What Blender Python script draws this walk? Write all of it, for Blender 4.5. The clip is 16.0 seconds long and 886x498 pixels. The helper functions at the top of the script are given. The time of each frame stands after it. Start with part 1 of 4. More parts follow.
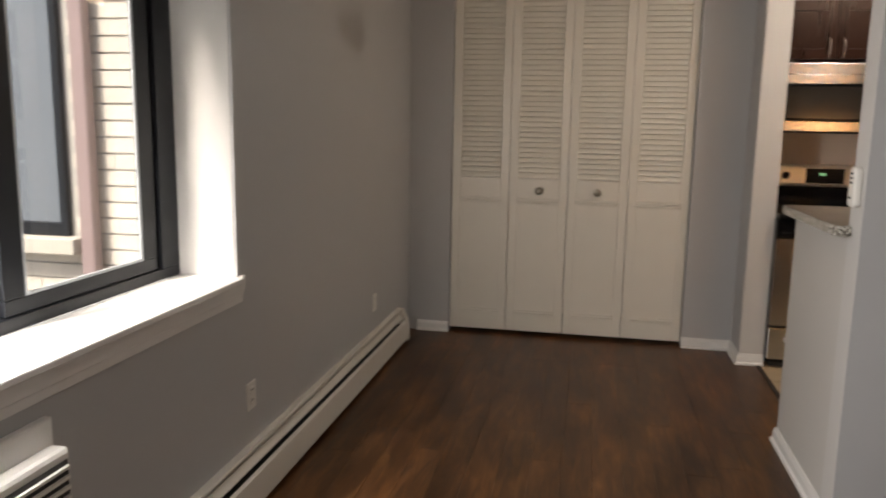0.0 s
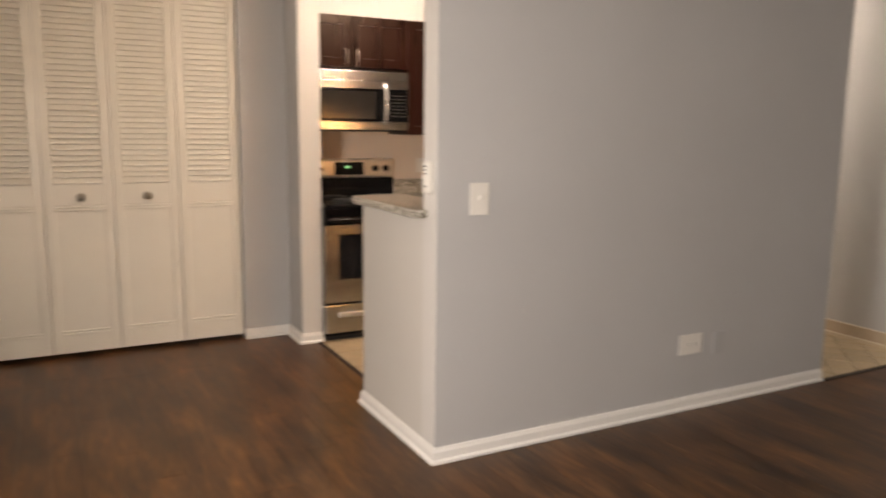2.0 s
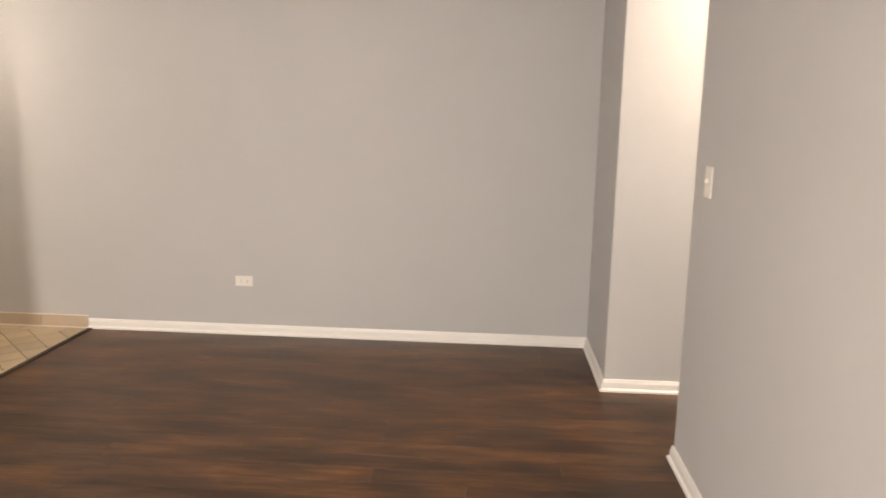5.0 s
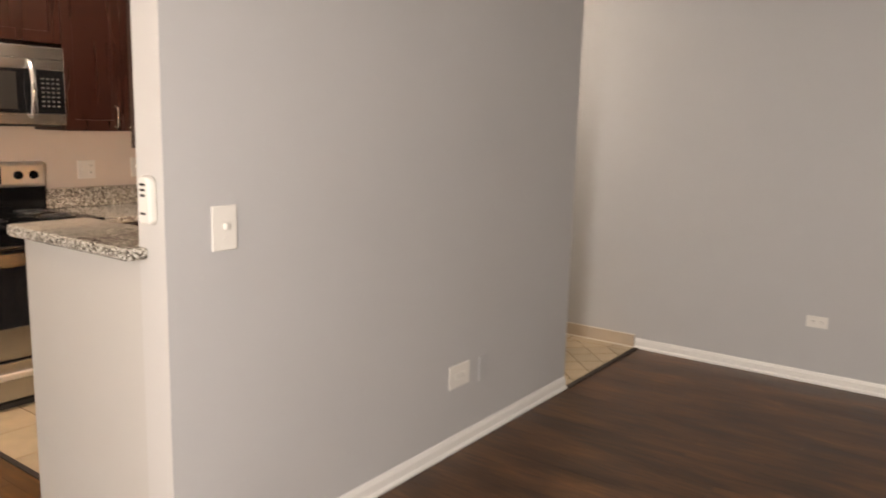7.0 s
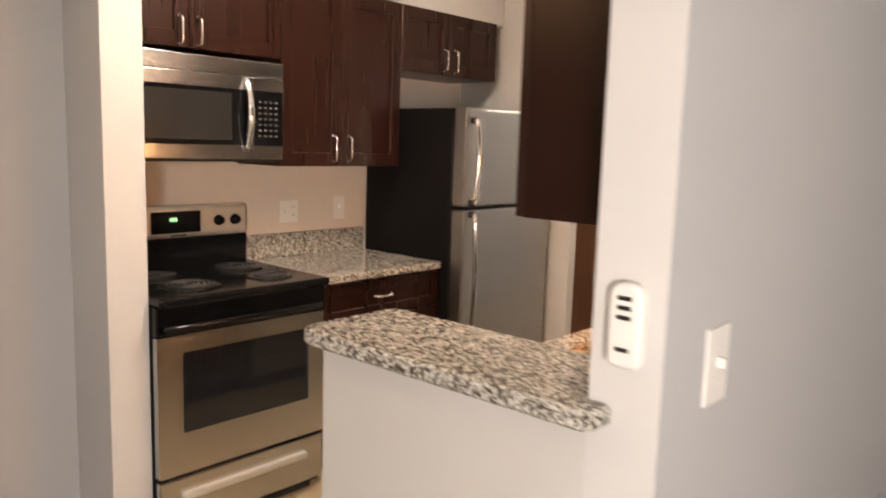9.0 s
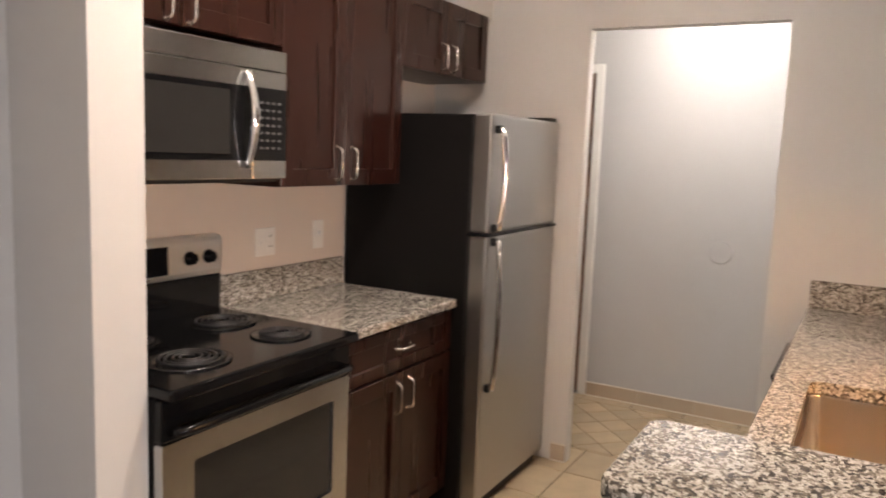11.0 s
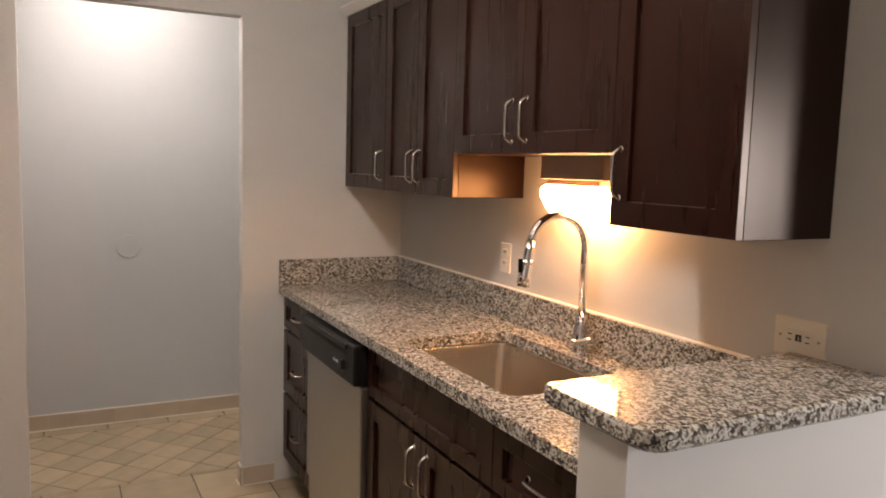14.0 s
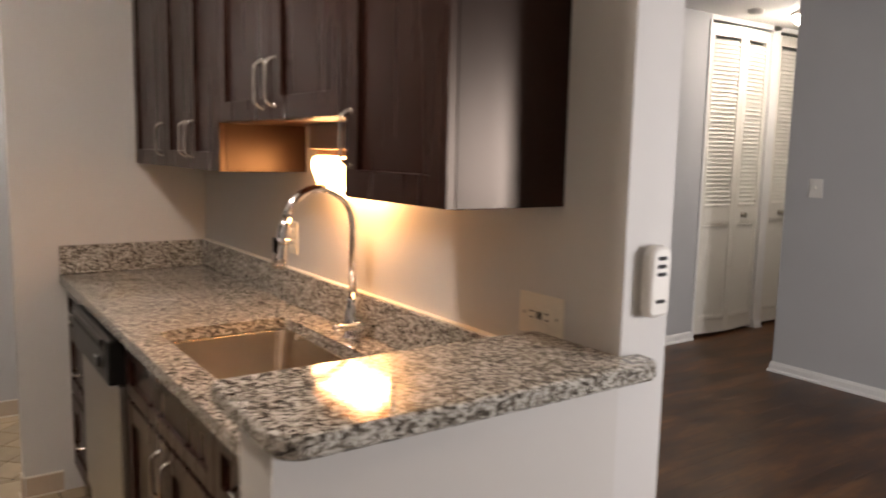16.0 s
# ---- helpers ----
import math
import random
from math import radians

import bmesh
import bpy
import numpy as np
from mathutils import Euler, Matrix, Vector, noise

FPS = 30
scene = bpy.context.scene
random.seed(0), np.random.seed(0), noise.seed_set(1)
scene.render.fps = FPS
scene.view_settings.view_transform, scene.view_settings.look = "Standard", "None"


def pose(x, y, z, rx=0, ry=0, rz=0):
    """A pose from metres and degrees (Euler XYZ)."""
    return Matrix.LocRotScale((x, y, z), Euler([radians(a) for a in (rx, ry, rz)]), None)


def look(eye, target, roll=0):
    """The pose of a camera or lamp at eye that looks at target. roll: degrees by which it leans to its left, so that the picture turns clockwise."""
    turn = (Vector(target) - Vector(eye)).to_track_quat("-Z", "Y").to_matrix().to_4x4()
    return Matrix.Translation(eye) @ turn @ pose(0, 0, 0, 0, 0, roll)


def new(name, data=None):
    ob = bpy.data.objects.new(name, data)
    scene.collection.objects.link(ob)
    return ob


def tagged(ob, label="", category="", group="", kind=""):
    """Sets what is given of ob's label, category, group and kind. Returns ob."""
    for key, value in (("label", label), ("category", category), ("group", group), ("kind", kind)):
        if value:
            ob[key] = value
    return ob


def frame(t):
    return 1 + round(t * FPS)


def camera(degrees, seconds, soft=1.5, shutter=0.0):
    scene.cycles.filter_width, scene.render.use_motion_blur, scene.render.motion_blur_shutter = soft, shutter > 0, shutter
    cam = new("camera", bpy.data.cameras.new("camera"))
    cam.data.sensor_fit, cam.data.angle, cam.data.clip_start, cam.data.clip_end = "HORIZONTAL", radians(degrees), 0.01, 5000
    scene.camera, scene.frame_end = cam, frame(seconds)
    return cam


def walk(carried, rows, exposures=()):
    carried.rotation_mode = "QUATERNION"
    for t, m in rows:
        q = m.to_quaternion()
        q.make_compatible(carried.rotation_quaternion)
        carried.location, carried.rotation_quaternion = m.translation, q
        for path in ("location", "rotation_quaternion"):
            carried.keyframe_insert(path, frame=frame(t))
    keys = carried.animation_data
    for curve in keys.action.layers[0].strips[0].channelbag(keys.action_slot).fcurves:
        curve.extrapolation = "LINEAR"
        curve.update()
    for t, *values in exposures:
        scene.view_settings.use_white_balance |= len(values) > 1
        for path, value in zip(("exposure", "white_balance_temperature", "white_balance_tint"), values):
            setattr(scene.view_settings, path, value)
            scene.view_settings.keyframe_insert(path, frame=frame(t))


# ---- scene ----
cam = camera(60.7, 16.0, 1.8, 0.5)

PATH = [
    (0, (-0.87, -2.668, 1.387), (-1.248, -0.732, 1.063), 1.0),
    (0.5, (-1.072, -2.626, 1.385), (-1.138, -0.654, 1.059), 0.9),
    (1, (-1.186, -2.617, 1.44), (-0.909, -0.665, 1.108), 0.7),
    (1.5, (-1.336, -2.63, 1.43), (-0.73, -0.752, 1.104), 0.6),
    (2, (-1.388, -2.689, 1.403), (-0.467, -0.942, 1.088), 0.7),
    (2.5, (-1.371, -2.727, 1.413), (-0.115, -1.204, 1.092), 0.7),
    (3, (-1.357, -2.753, 1.462), (0.18, -1.522, 1.115), 1.0),
    (3.5, (-1.348, -2.803, 1.471), (0.376, -1.849, 1.125), 1.1),
    (3.7, (-1.345, -2.795, 1.473), (0.433, -1.947, 1.126), 1.1),
    (4.65, (-1.315, -2.72, 1.487), (0.65, -2.64, 1.13), 1.2),
    (5.8, (-1.257, -2.621, 1.5), (0.627, -2.062, 1.16), 1.3),
    (6, (-1.26, -2.568, 1.496), (0.568, -1.832, 1.156), 1.3),
    (6.5, (-1.276, -2.174, 1.449), (0.406, -1.14, 1.128), 1.5),
    (7, (-1.217, -1.82, 1.428), (0.384, -0.664, 1.109), 1.5),
    (7.5, (-1.116, -1.473, 1.446), (0.442, -0.261, 1.128), 1.5),
    (8, (-1.111, -1.131, 1.452), (0.411, 0.129, 1.139), 1.6),
    (8.5, (-1.093, -0.788, 1.465), (0.401, 0.507, 1.164), 1.8),
    (9, (-1.044, -0.486, 1.473), (0.431, 0.839, 1.197), 1.8),
    (9.2, (-1.029, -0.368, 1.474), (0.445, 0.962, 1.211), 1.8),
    (11.3, (-0.984, 0.69, 1.489), (0.858, 1.43, 1.241), 2.4),
    (11.5, (-0.982, 0.796, 1.476), (0.934, 1.317, 1.236), 2.6),
    (12, (-0.925, 1.019, 1.453), (1.057, 1.156, 1.222), 2.0),
    (12.5, (-0.874, 1.22, 1.472), (1.104, 1.038, 1.244), 2.0),
    (13, (-0.87, 1.384, 1.485), (1.055, 0.886, 1.266), 1.9),
    (13.5, (-0.867, 1.54, 1.47), (0.964, 0.767, 1.249), 1.9),
    (14, (-0.897, 1.603, 1.464), (0.871, 0.694, 1.247), 1.7),
    (14.5, (-0.9, 1.665, 1.463), (0.821, 0.67, 1.239), 2.0),
    (15, (-0.9, 1.576, 1.469), (0.806, 0.559, 1.235), 1.6),
    (15.5, (-0.925, 1.382, 1.448), (0.758, 0.328, 1.219), 1.6),
    (16, (-0.924, 1.171, 1.438), (0.702, 0.038, 1.181), 1.2),
]
EXPOSURES = [(0, 0.7, 7150, 13), (0.5, 0.78, 7500, 15), (1, 1.25, 7900, 16), (2, 1.5, 8100, 17), (2.5, 1.5, 8200, 17), (3, 1.7, 8200, 18), (6, 2.48, 8100, 17), (6.5, 2.12, 7900, 17), (7, 1.88, 7900, 17), (8, 1.72, 7800, 17), (9, 1.92, 7700, 17), (11.5, 1.74, 6900, 16), (12, 1.6, 6900, 16), (14.5, 1.43, 6900, 16), (16, 1.3, 6900, 16)]
walk(cam, [(t, look(eye, target, roll)) for t, eye, target, roll in PATH], EXPOSURES)

# ---- sky, sun and lamps' strengths ----
world = bpy.data.worlds.new("sky")
scene.world = world
world.use_nodes = True
wn, wl = world.node_tree.nodes, world.node_tree.links
sky = wn.new("ShaderNodeTexSky")
sky.sky_type, sky.sun_disc = "NISHITA", False
sky.sun_elevation, sky.sun_rotation = radians(48), radians(215)
wl.new(sky.outputs[0], wn["Background"].inputs[0])
wn["Background"].inputs[1].default_value = 0.15
sun_data = bpy.data.lights.new("sun", "SUN")
sun_data.energy, sun_data.angle, sun_data.color = 5.0, radians(12), (1.0, 0.96, 0.9)
sun = new("sun", sun_data)
sun.matrix_world = look((-6, -8, 12), (-3, 0, 1))
# area lamp added in the window opening to boost the sky's light indoors
day_data = bpy.data.lights.new("window_daylight_fill", "AREA")
day_data.shape, day_data.size, day_data.size_y = "RECTANGLE", 0.5, 0.8
day_data.energy, day_data.color = 31.0, (0.97, 0.985, 1.0)
day = new("window_daylight_fill", day_data)
day.matrix_world = look((-2.1, -1.65, 1.35), (-1.1, -1.53, 0.87))
GLOW_HALL, GLOW_KITCHEN, GLOW_DINING, GLOW_SINK, GLOW_BACK = 33.0, 66.0, 2.9, 18.0, 33.0


# ---- materials ----
def mat(name, color, rough=0.5, metal=0.0, var=0.06, scale=6.0, bump=0.05, bscale=120.0, stretch=(1, 1, 1), spec=0.5, rnd=0.0, coat=0.0):
    """Plain surface: two sizes of colour variation, fine relief, and a tone of its own for each object."""
    m = bpy.data.materials.new(name)
    m.use_nodes = True
    n, l = m.node_tree.nodes, m.node_tree.links
    b = n["Principled BSDF"]
    b.inputs["Roughness"].default_value, b.inputs["Metallic"].default_value = rough, metal
    b.inputs["Specular IOR Level"].default_value = spec
    b.inputs["Coat Weight"].default_value = coat
    b.inputs["Coat Roughness"].default_value = 0.15
    co = n.new("ShaderNodeTexCoord")
    mp = n.new("ShaderNodeMapping")
    mp.inputs["Scale"].default_value = stretch
    l.new(co.outputs["Object"], mp.inputs[0])
    big, fine = n.new("ShaderNodeTexNoise"), n.new("ShaderNodeTexNoise")
    big.inputs["Scale"].default_value, fine.inputs["Scale"].default_value = scale, bscale
    big.inputs["Detail"].default_value = 5
    l.new(mp.outputs[0], big.inputs["Vector"]), l.new(mp.outputs[0], fine.inputs["Vector"])
    mix = n.new("ShaderNodeMix")
    mix.data_type = "RGBA"
    mix.inputs["A"].default_value = (*[max(0, c * (1 - var)) for c in color], 1)
    mix.inputs["B"].default_value = (*[min(1, c * (1 + var)) for c in color], 1)
    l.new(big.outputs[0], mix.inputs["Factor"])
    out = mix.outputs["Result"]
    if rnd:
        oi, hs, mr = n.new("ShaderNodeObjectInfo"), n.new("ShaderNodeHueSaturation"), n.new("ShaderNodeMapRange")
        mr.inputs["To Min"].default_value, mr.inputs["To Max"].default_value = 1 - rnd, 1 + rnd
        l.new(oi.outputs["Random"], mr.inputs[0]), l.new(mr.outputs[0], hs.inputs["Value"])
        l.new(out, hs.inputs["Color"])
        out = hs.outputs[0]
    l.new(out, b.inputs["Base Color"])
    rr = n.new("ShaderNodeMapRange")
    rr.inputs["To Min"].default_value, rr.inputs["To Max"].default_value = max(0.02, rough * 0.85), min(1, rough * 1.15)
    l.new(big.outputs[0], rr.inputs[0]), l.new(rr.outputs[0], b.inputs["Roughness"])
    if bump:
        bp = n.new("ShaderNodeBump")
        bp.inputs["Strength"].default_value, bp.inputs["Distance"].default_value = bump, 0.002
        l.new(fine.outputs[0], bp.inputs["Height"]), l.new(bp.outputs[0], b.inputs["Normal"])
    return m


def ramp(n, stops):
    r = n.new("ShaderNodeValToRGB")
    e = r.color_ramp.elements
    while len(e) < len(stops):
        e.new(0.5)
    for el, (p, c) in zip(e, stops):
        el.position, el.color = p, (*c, 1)
    return r


def wood_floor():
    m = bpy.data.materials.new("dark_wood_plank")
    m.use_nodes = True
    n, l = m.node_tree.nodes, m.node_tree.links
    b = n["Principled BSDF"]
    co, oi = n.new("ShaderNodeTexCoord"), n.new("ShaderNodeObjectInfo")
    off = n.new("ShaderNodeVectorMath")
    off.operation = "MULTIPLY_ADD"
    off.inputs[1].default_value = (1, 1, 1)
    cmb = n.new("ShaderNodeCombineXYZ")
    mul = n.new("ShaderNodeMath")
    mul.operation = "MULTIPLY"
    mul.inputs[1].default_value = 37.0
    l.new(oi.outputs["Random"], mul.inputs[0])
    for i in range(3):
        l.new(mul.outputs[0], cmb.inputs[i])
    l.new(co.outputs["Object"], off.inputs[0]), l.new(cmb.outputs[0], off.inputs[2])
    mp = n.new("ShaderNodeMapping")
    mp.inputs["Scale"].default_value = (1, 0.16, 1)
    l.new(off.outputs[0], mp.inputs[0])
    grain, blot = n.new("ShaderNodeTexNoise"), n.new("ShaderNodeTexNoise")
    grain.inputs["Scale"].default_value, grain.inputs["Detail"].default_value, grain.inputs["Roughness"].default_value = 26, 7, 0.6
    grain.inputs["Distortion"].default_value = 0.6
    blot.inputs["Scale"].default_value, blot.inputs["Detail"].default_value = 6, 5
    geo, mp2 = n.new("ShaderNodeNewGeometry"), n.new("ShaderNodeMapping")
    mp2.inputs["Scale"].default_value = (1, 0.3, 1)
    l.new(geo.outputs["Position"], mp2.inputs[0])
    l.new(mp.outputs[0], grain.inputs["Vector"]), l.new(mp2.outputs[0], blot.inputs["Vector"])
    r1 = ramp(n, [(0.27, (0.030, 0.0118, 0.0042)), (0.5, (0.074, 0.0315, 0.0108)), (0.76, (0.138, 0.066, 0.025))])
    r2 = ramp(n, [(0.3, (0.38, 0.34, 0.31)), (0.5, (0.95, 0.92, 0.88)), (0.68, (1.5, 1.42, 1.3))])
    l.new(grain.outputs[0], r1.inputs[0]), l.new(blot.outputs[0], r2.inputs[0])
    mx = n.new("ShaderNodeMix")
    mx.data_type, mx.blend_type = "RGBA", "MULTIPLY"
    mx.inputs["Factor"].default_value = 1
    l.new(r1.outputs[0], mx.inputs["A"]), l.new(r2.outputs[0], mx.inputs["B"])
    hs, mr = n.new("ShaderNodeHueSaturation"), n.new("ShaderNodeMapRange")
    mr.inputs["To Min"].default_value, mr.inputs["To Max"].default_value = 0.86, 1.2
    l.new(oi.outputs["Random"], mr.inputs[0]), l.new(mr.outputs[0], hs.inputs["Value"])
    l.new(mx.outputs["Result"], hs.inputs["Color"]), l.new(hs.outputs[0], b.inputs["Base Color"])
    b.inputs["Roughness"].default_value = 0.34
    b.inputs["Specular IOR Level"].default_value = 0.36
    rg = n.new("ShaderNodeMapRange")
    rg.inputs["To Min"].default_value, rg.inputs["To Max"].default_value = 0.27, 0.45
    l.new(grain.outputs[0], rg.inputs[0]), l.new(rg.outputs[0], b.inputs["Roughness"])
    bp = n.new("ShaderNodeBump")
    bp.inputs["Strength"].default_value, bp.inputs["Distance"].default_value = 0.25, 0.002
    l.new(grain.outputs[0], bp.inputs["Height"]), l.new(bp.outputs[0], b.inputs["Normal"])
    return m


def granite_stone():
    m = bpy.data.materials.new("speckled_granite")
    m.use_nodes = True
    n, l = m.node_tree.nodes, m.node_tree.links
    b = n["Principled BSDF"]
    co = n.new("ShaderNodeTexCoord")
    warp = n.new("ShaderNodeTexNoise")
    warp.inputs["Scale"].default_value = 60
    add = n.new("ShaderNodeVectorMath")
    add.operation = "MULTIPLY_ADD"
    add.inputs[1].default_value = (0.012, 0.012, 0.012)
    l.new(co.outputs["Object"], warp.inputs["Vector"]), l.new(warp.outputs["Color"], add.inputs[0]), l.new(co.outputs["Object"], add.inputs[2])
    v1, v2, n1 = n.new("ShaderNodeTexVoronoi"), n.new("ShaderNodeTexVoronoi"), n.new("ShaderNodeTexNoise")
    v1.inputs["Scale"].default_value, v2.inputs["Scale"].default_value = 180, 340
    n1.inputs["Scale"].default_value, n1.inputs["Detail"].default_value = 52, 3
    for t in (v1, v2, n1):
        l.new(add.outputs[0], t.inputs["Vector"])
    sep = n.new("ShaderNodeSeparateColor")
    l.new(v1.outputs["Color"], sep.inputs[0])
    mean = n.new("ShaderNodeMix")
    mean.inputs["Factor"].default_value = 0.45
    l.new(sep.outputs[0], mean.inputs["A"]), l.new(n1.outputs[0], mean.inputs["B"])
    r1 = ramp(n, [(0.0, (0.032, 0.028, 0.024)), (0.29, (0.062, 0.054, 0.044)), (0.36, (0.125, 0.108, 0.088)), (0.46, (0.215, 0.192, 0.16)), (0.53, (0.41, 0.385, 0.34)), (0.78, (0.60, 0.575, 0.525))])
    r1.color_ramp.interpolation = "LINEAR"
    l.new(mean.outputs[0], r1.inputs[0])
    sep2 = n.new("ShaderNodeSeparateColor")
    l.new(v2.outputs["Color"], sep2.inputs[0])
    r2 = ramp(n, [(0.0, (0.25, 0.22, 0.2)), (0.12, (0.35, 0.3, 0.28)), (0.18, (1, 1, 1)), (1.0, (1.0, 1.0, 1.0))])
    l.new(sep2.outputs[1], r2.inputs[0])
    mx = n.new("ShaderNodeMix")
    mx.data_type, mx.blend_type = "RGBA", "MULTIPLY"
    mx.inputs["Factor"].default_value = 0.8
    l.new(r1.outputs[0], mx.inputs["A"]), l.new(r2.outputs[0], mx.inputs["B"])
    l.new(mx.outputs["Result"], b.inputs["Base Color"])
    b.inputs["Roughness"].default_value = 0.07
    return m


def glow(name, color, strength):
    m = bpy.data.materials.new(name)
    m.use_nodes = True
    b = m.node_tree.nodes["Principled BSDF"]
    b.inputs["Base Color"].default_value = (0.9, 0.9, 0.88, 1)
    b.inputs["Emission Color"].default_value = (*color, 1)
    b.inputs["Emission Strength"].default_value = strength
    return m


def glass(name, rough=0.02):
    m = bpy.data.materials.new(name)
    m.use_nodes = True
    b = m.node_tree.nodes["Principled BSDF"]
    b.inputs["Base Color"].default_value = (0.97, 0.99, 0.98, 1)
    b.inputs["Transmission Weight"].default_value, b.inputs["Roughness"].default_value, b.inputs["IOR"].default_value = 1, rough, 1.45
    return m


GRAY = mat("gray_wall_paint", (0.455, 0.458, 0.465), 0.62, var=0.045, scale=1.6, bump=0.12, bscale=260)
# slightly darker than WHITE; on the half wall this tone offsets excess light
KITCHENDULL = mat("toned_down_kitchen_paint", (0.53, 0.515, 0.49), 0.55, var=0.04, scale=2.5, bump=0.12, bscale=260)
WHITE = mat("white_wall_paint", (0.57, 0.56, 0.545), 0.6, var=0.03, scale=2.5, bump=0.12, bscale=260)
CEIL = mat("ceiling_paint", (0.78, 0.77, 0.75), 0.8, var=0.03, scale=3, bump=0.3, bscale=180)
# white kitchen wall tinted beige: the sink lamp's warm light is in the colour
LAMPWHITE = mat("white_paint_lamp_tint", (0.64, 0.555, 0.485), 0.55, var=0.04, scale=2.5, bump=0.12, bscale=260)
TRIM = mat("white_trim_paint", (0.76, 0.75, 0.73), 0.35, var=0.03, scale=5, bump=0.05, bscale=90)
DOORWHITE = mat("ivory_door_paint", (0.72, 0.69, 0.62), 0.38, var=0.04, scale=4, bump=0.06, bscale=90)
FLOOR = wood_floor()
SUB = mat("dark_subfloor", (0.02, 0.012, 0.008), 0.8)
GRANITE = granite_stone()
ESPRESSO = mat("espresso_stained_wood", (0.0185, 0.0056, 0.004), 0.28, var=0.22, scale=3, bump=0.004, bscale=25, stretch=(7, 7, 0.4), spec=0.4)
ESPRESSO_H = mat("espresso_wood_panel", (0.0145, 0.0042, 0.0028), 0.3, var=0.2, scale=3, bump=0.003, bscale=25, stretch=(7, 7, 0.4), spec=0.3)
for wood in (ESPRESSO, ESPRESSO_H):
    wood.node_tree.nodes["Principled BSDF"].inputs["Specular Tint"].default_value = (1.0, 0.8, 0.66, 1)  # reddish varnish
STEEL = mat("brushed_stainless_steel", (0.55, 0.545, 0.535), 0.24, 1.0, var=0.05, scale=3, bump=0.1, bscale=900, stretch=(0.03, 1, 1))
tn = STEEL.node_tree.nodes.new("ShaderNodeTangent")
tn.direction_type, tn.axis = "RADIAL", "Z"
sb = STEEL.node_tree.nodes["Principled BSDF"]
sb.inputs["Anisotropic"].default_value, sb.inputs["Anisotropic Rotation"].default_value = 0.8, 0.25
STEEL.node_tree.links.new(tn.outputs[0], sb.inputs["Tangent"])
STEELV = mat("brushed_stainless_door", (0.46, 0.45, 0.435), 0.33, 1.0, var=0.05, scale=3, bump=0.05, bscale=200, stretch=(1, 1, 0.05))
# sink steel warmed and brightened: the lamp's golden reflection is in the colour
SINKSTEEL = mat("satin_steel_lamp_gold", (0.64, 0.57, 0.49), 0.27, 1.0, var=0.05, scale=4, bump=0.06, bscale=200, stretch=(1, 0.06, 1))
STEELP = mat("light_control_panel_steel", (0.72, 0.71, 0.69), 0.4, 0.9, var=0.04, scale=3, bump=0.04, bscale=220, stretch=(0.05, 1, 1))
CHROME = mat("polished_chrome", (0.80, 0.80, 0.80), 0.07, 1.0, var=0.02, bump=0)
NICKEL = mat("satin_nickel", (0.68, 0.65, 0.60), 0.2, 1.0, var=0.04, bump=0)
BLACK = mat("black_enamel", (0.006, 0.006, 0.0065), 0.1, var=0.2, bump=0.02, spec=0.25)
BOWL = mat("dark_drip_bowl", (0.05, 0.05, 0.052), 0.22, 0.8, var=0.2, bump=0)
KNOB = mat("mottled_dark_nickel", (0.34, 0.31, 0.26), 0.3, 1.0, var=0.2, scale=30, bump=0)
BLACKPLASTIC = mat("black_appliance_plastic", (0.010, 0.0095, 0.009), 0.32, var=0.2, bump=0.03, spec=0.25)
KEY = mat("gray_key_print", (0.05, 0.05, 0.05), 0.5, var=0.05, bump=0)
BLACKMATT = mat("black_textured_side", (0.006, 0.0052, 0.005), 0.5, var=0.2, scale=8, bump=0.25, bscale=300, spec=0.13)
DARKGLASS = mat("dark_oven_glass", (0.012, 0.012, 0.013), 0.06, var=0.15, bump=0)
MWGLASS = mat("microwave_window_mesh", (0.022, 0.021, 0.02), 0.16, var=0.15, bump=0)
COIL = mat("burner_coil", (0.03, 0.03, 0.032), 0.45, 0.4, var=0.2)
PLASTIC = mat("white_plastic", (0.74, 0.72, 0.68), 0.35, var=0.03, bump=0.02)
IVORY = mat("ivory_plastic", (0.70, 0.64, 0.53), 0.38, var=0.03, bump=0.02)
GRAYPLATE = mat("gray_painted_plate", (0.43, 0.435, 0.445), 0.5, var=0.03)
SLOT = mat("dark_slot", (0.012, 0.011, 0.01), 0.6)
TILE = mat("beige_ceramic_tile", (0.39, 0.305, 0.2), 0.34, var=0.3, scale=9, bump=0.15, bscale=45, rnd=0.13)
TILEBASE = mat("tan_tile_base", (0.46, 0.37, 0.28), 0.4, var=0.1, scale=9, bump=0.1, rnd=0.06)
GROUT = mat("brown_grout", (0.075, 0.055, 0.038), 0.85, var=0.2, scale=20, bump=0.3)
CAULK = mat("white_caulk", (0.70, 0.66, 0.58), 0.5)
HEATER = mat("cream_heater_enamel", (0.68, 0.65, 0.59), 0.38, var=0.05, scale=5)
FRAME = mat("charcoal_window_aluminium", (0.011, 0.013, 0.017), 0.42, 0.0, var=0.15, scale=6, spec=0.3)
BEAD = mat("light_gray_bead", (0.42, 0.45, 0.48), 0.4, var=0.06)
BRICK = mat("buff_brick", (0.60, 0.545, 0.475), 0.85, var=0.16, scale=14, bump=0.5, bscale=90, rnd=0.1)
MORTAR = mat("brick_mortar", (0.43, 0.40, 0.365), 0.9, var=0.15, scale=20, bump=0.4)
PIPE = mat("downspout_paint", (0.30, 0.22, 0.215), 0.5, var=0.1)
STONE = mat("limestone_sill", (0.5, 0.46, 0.4), 0.8, var=0.12, scale=8, bump=0.3)
BLIND = mat("blue_gray_outside_pane", (0.16, 0.18, 0.205), 0.25, var=0.08, scale=3, bump=0)
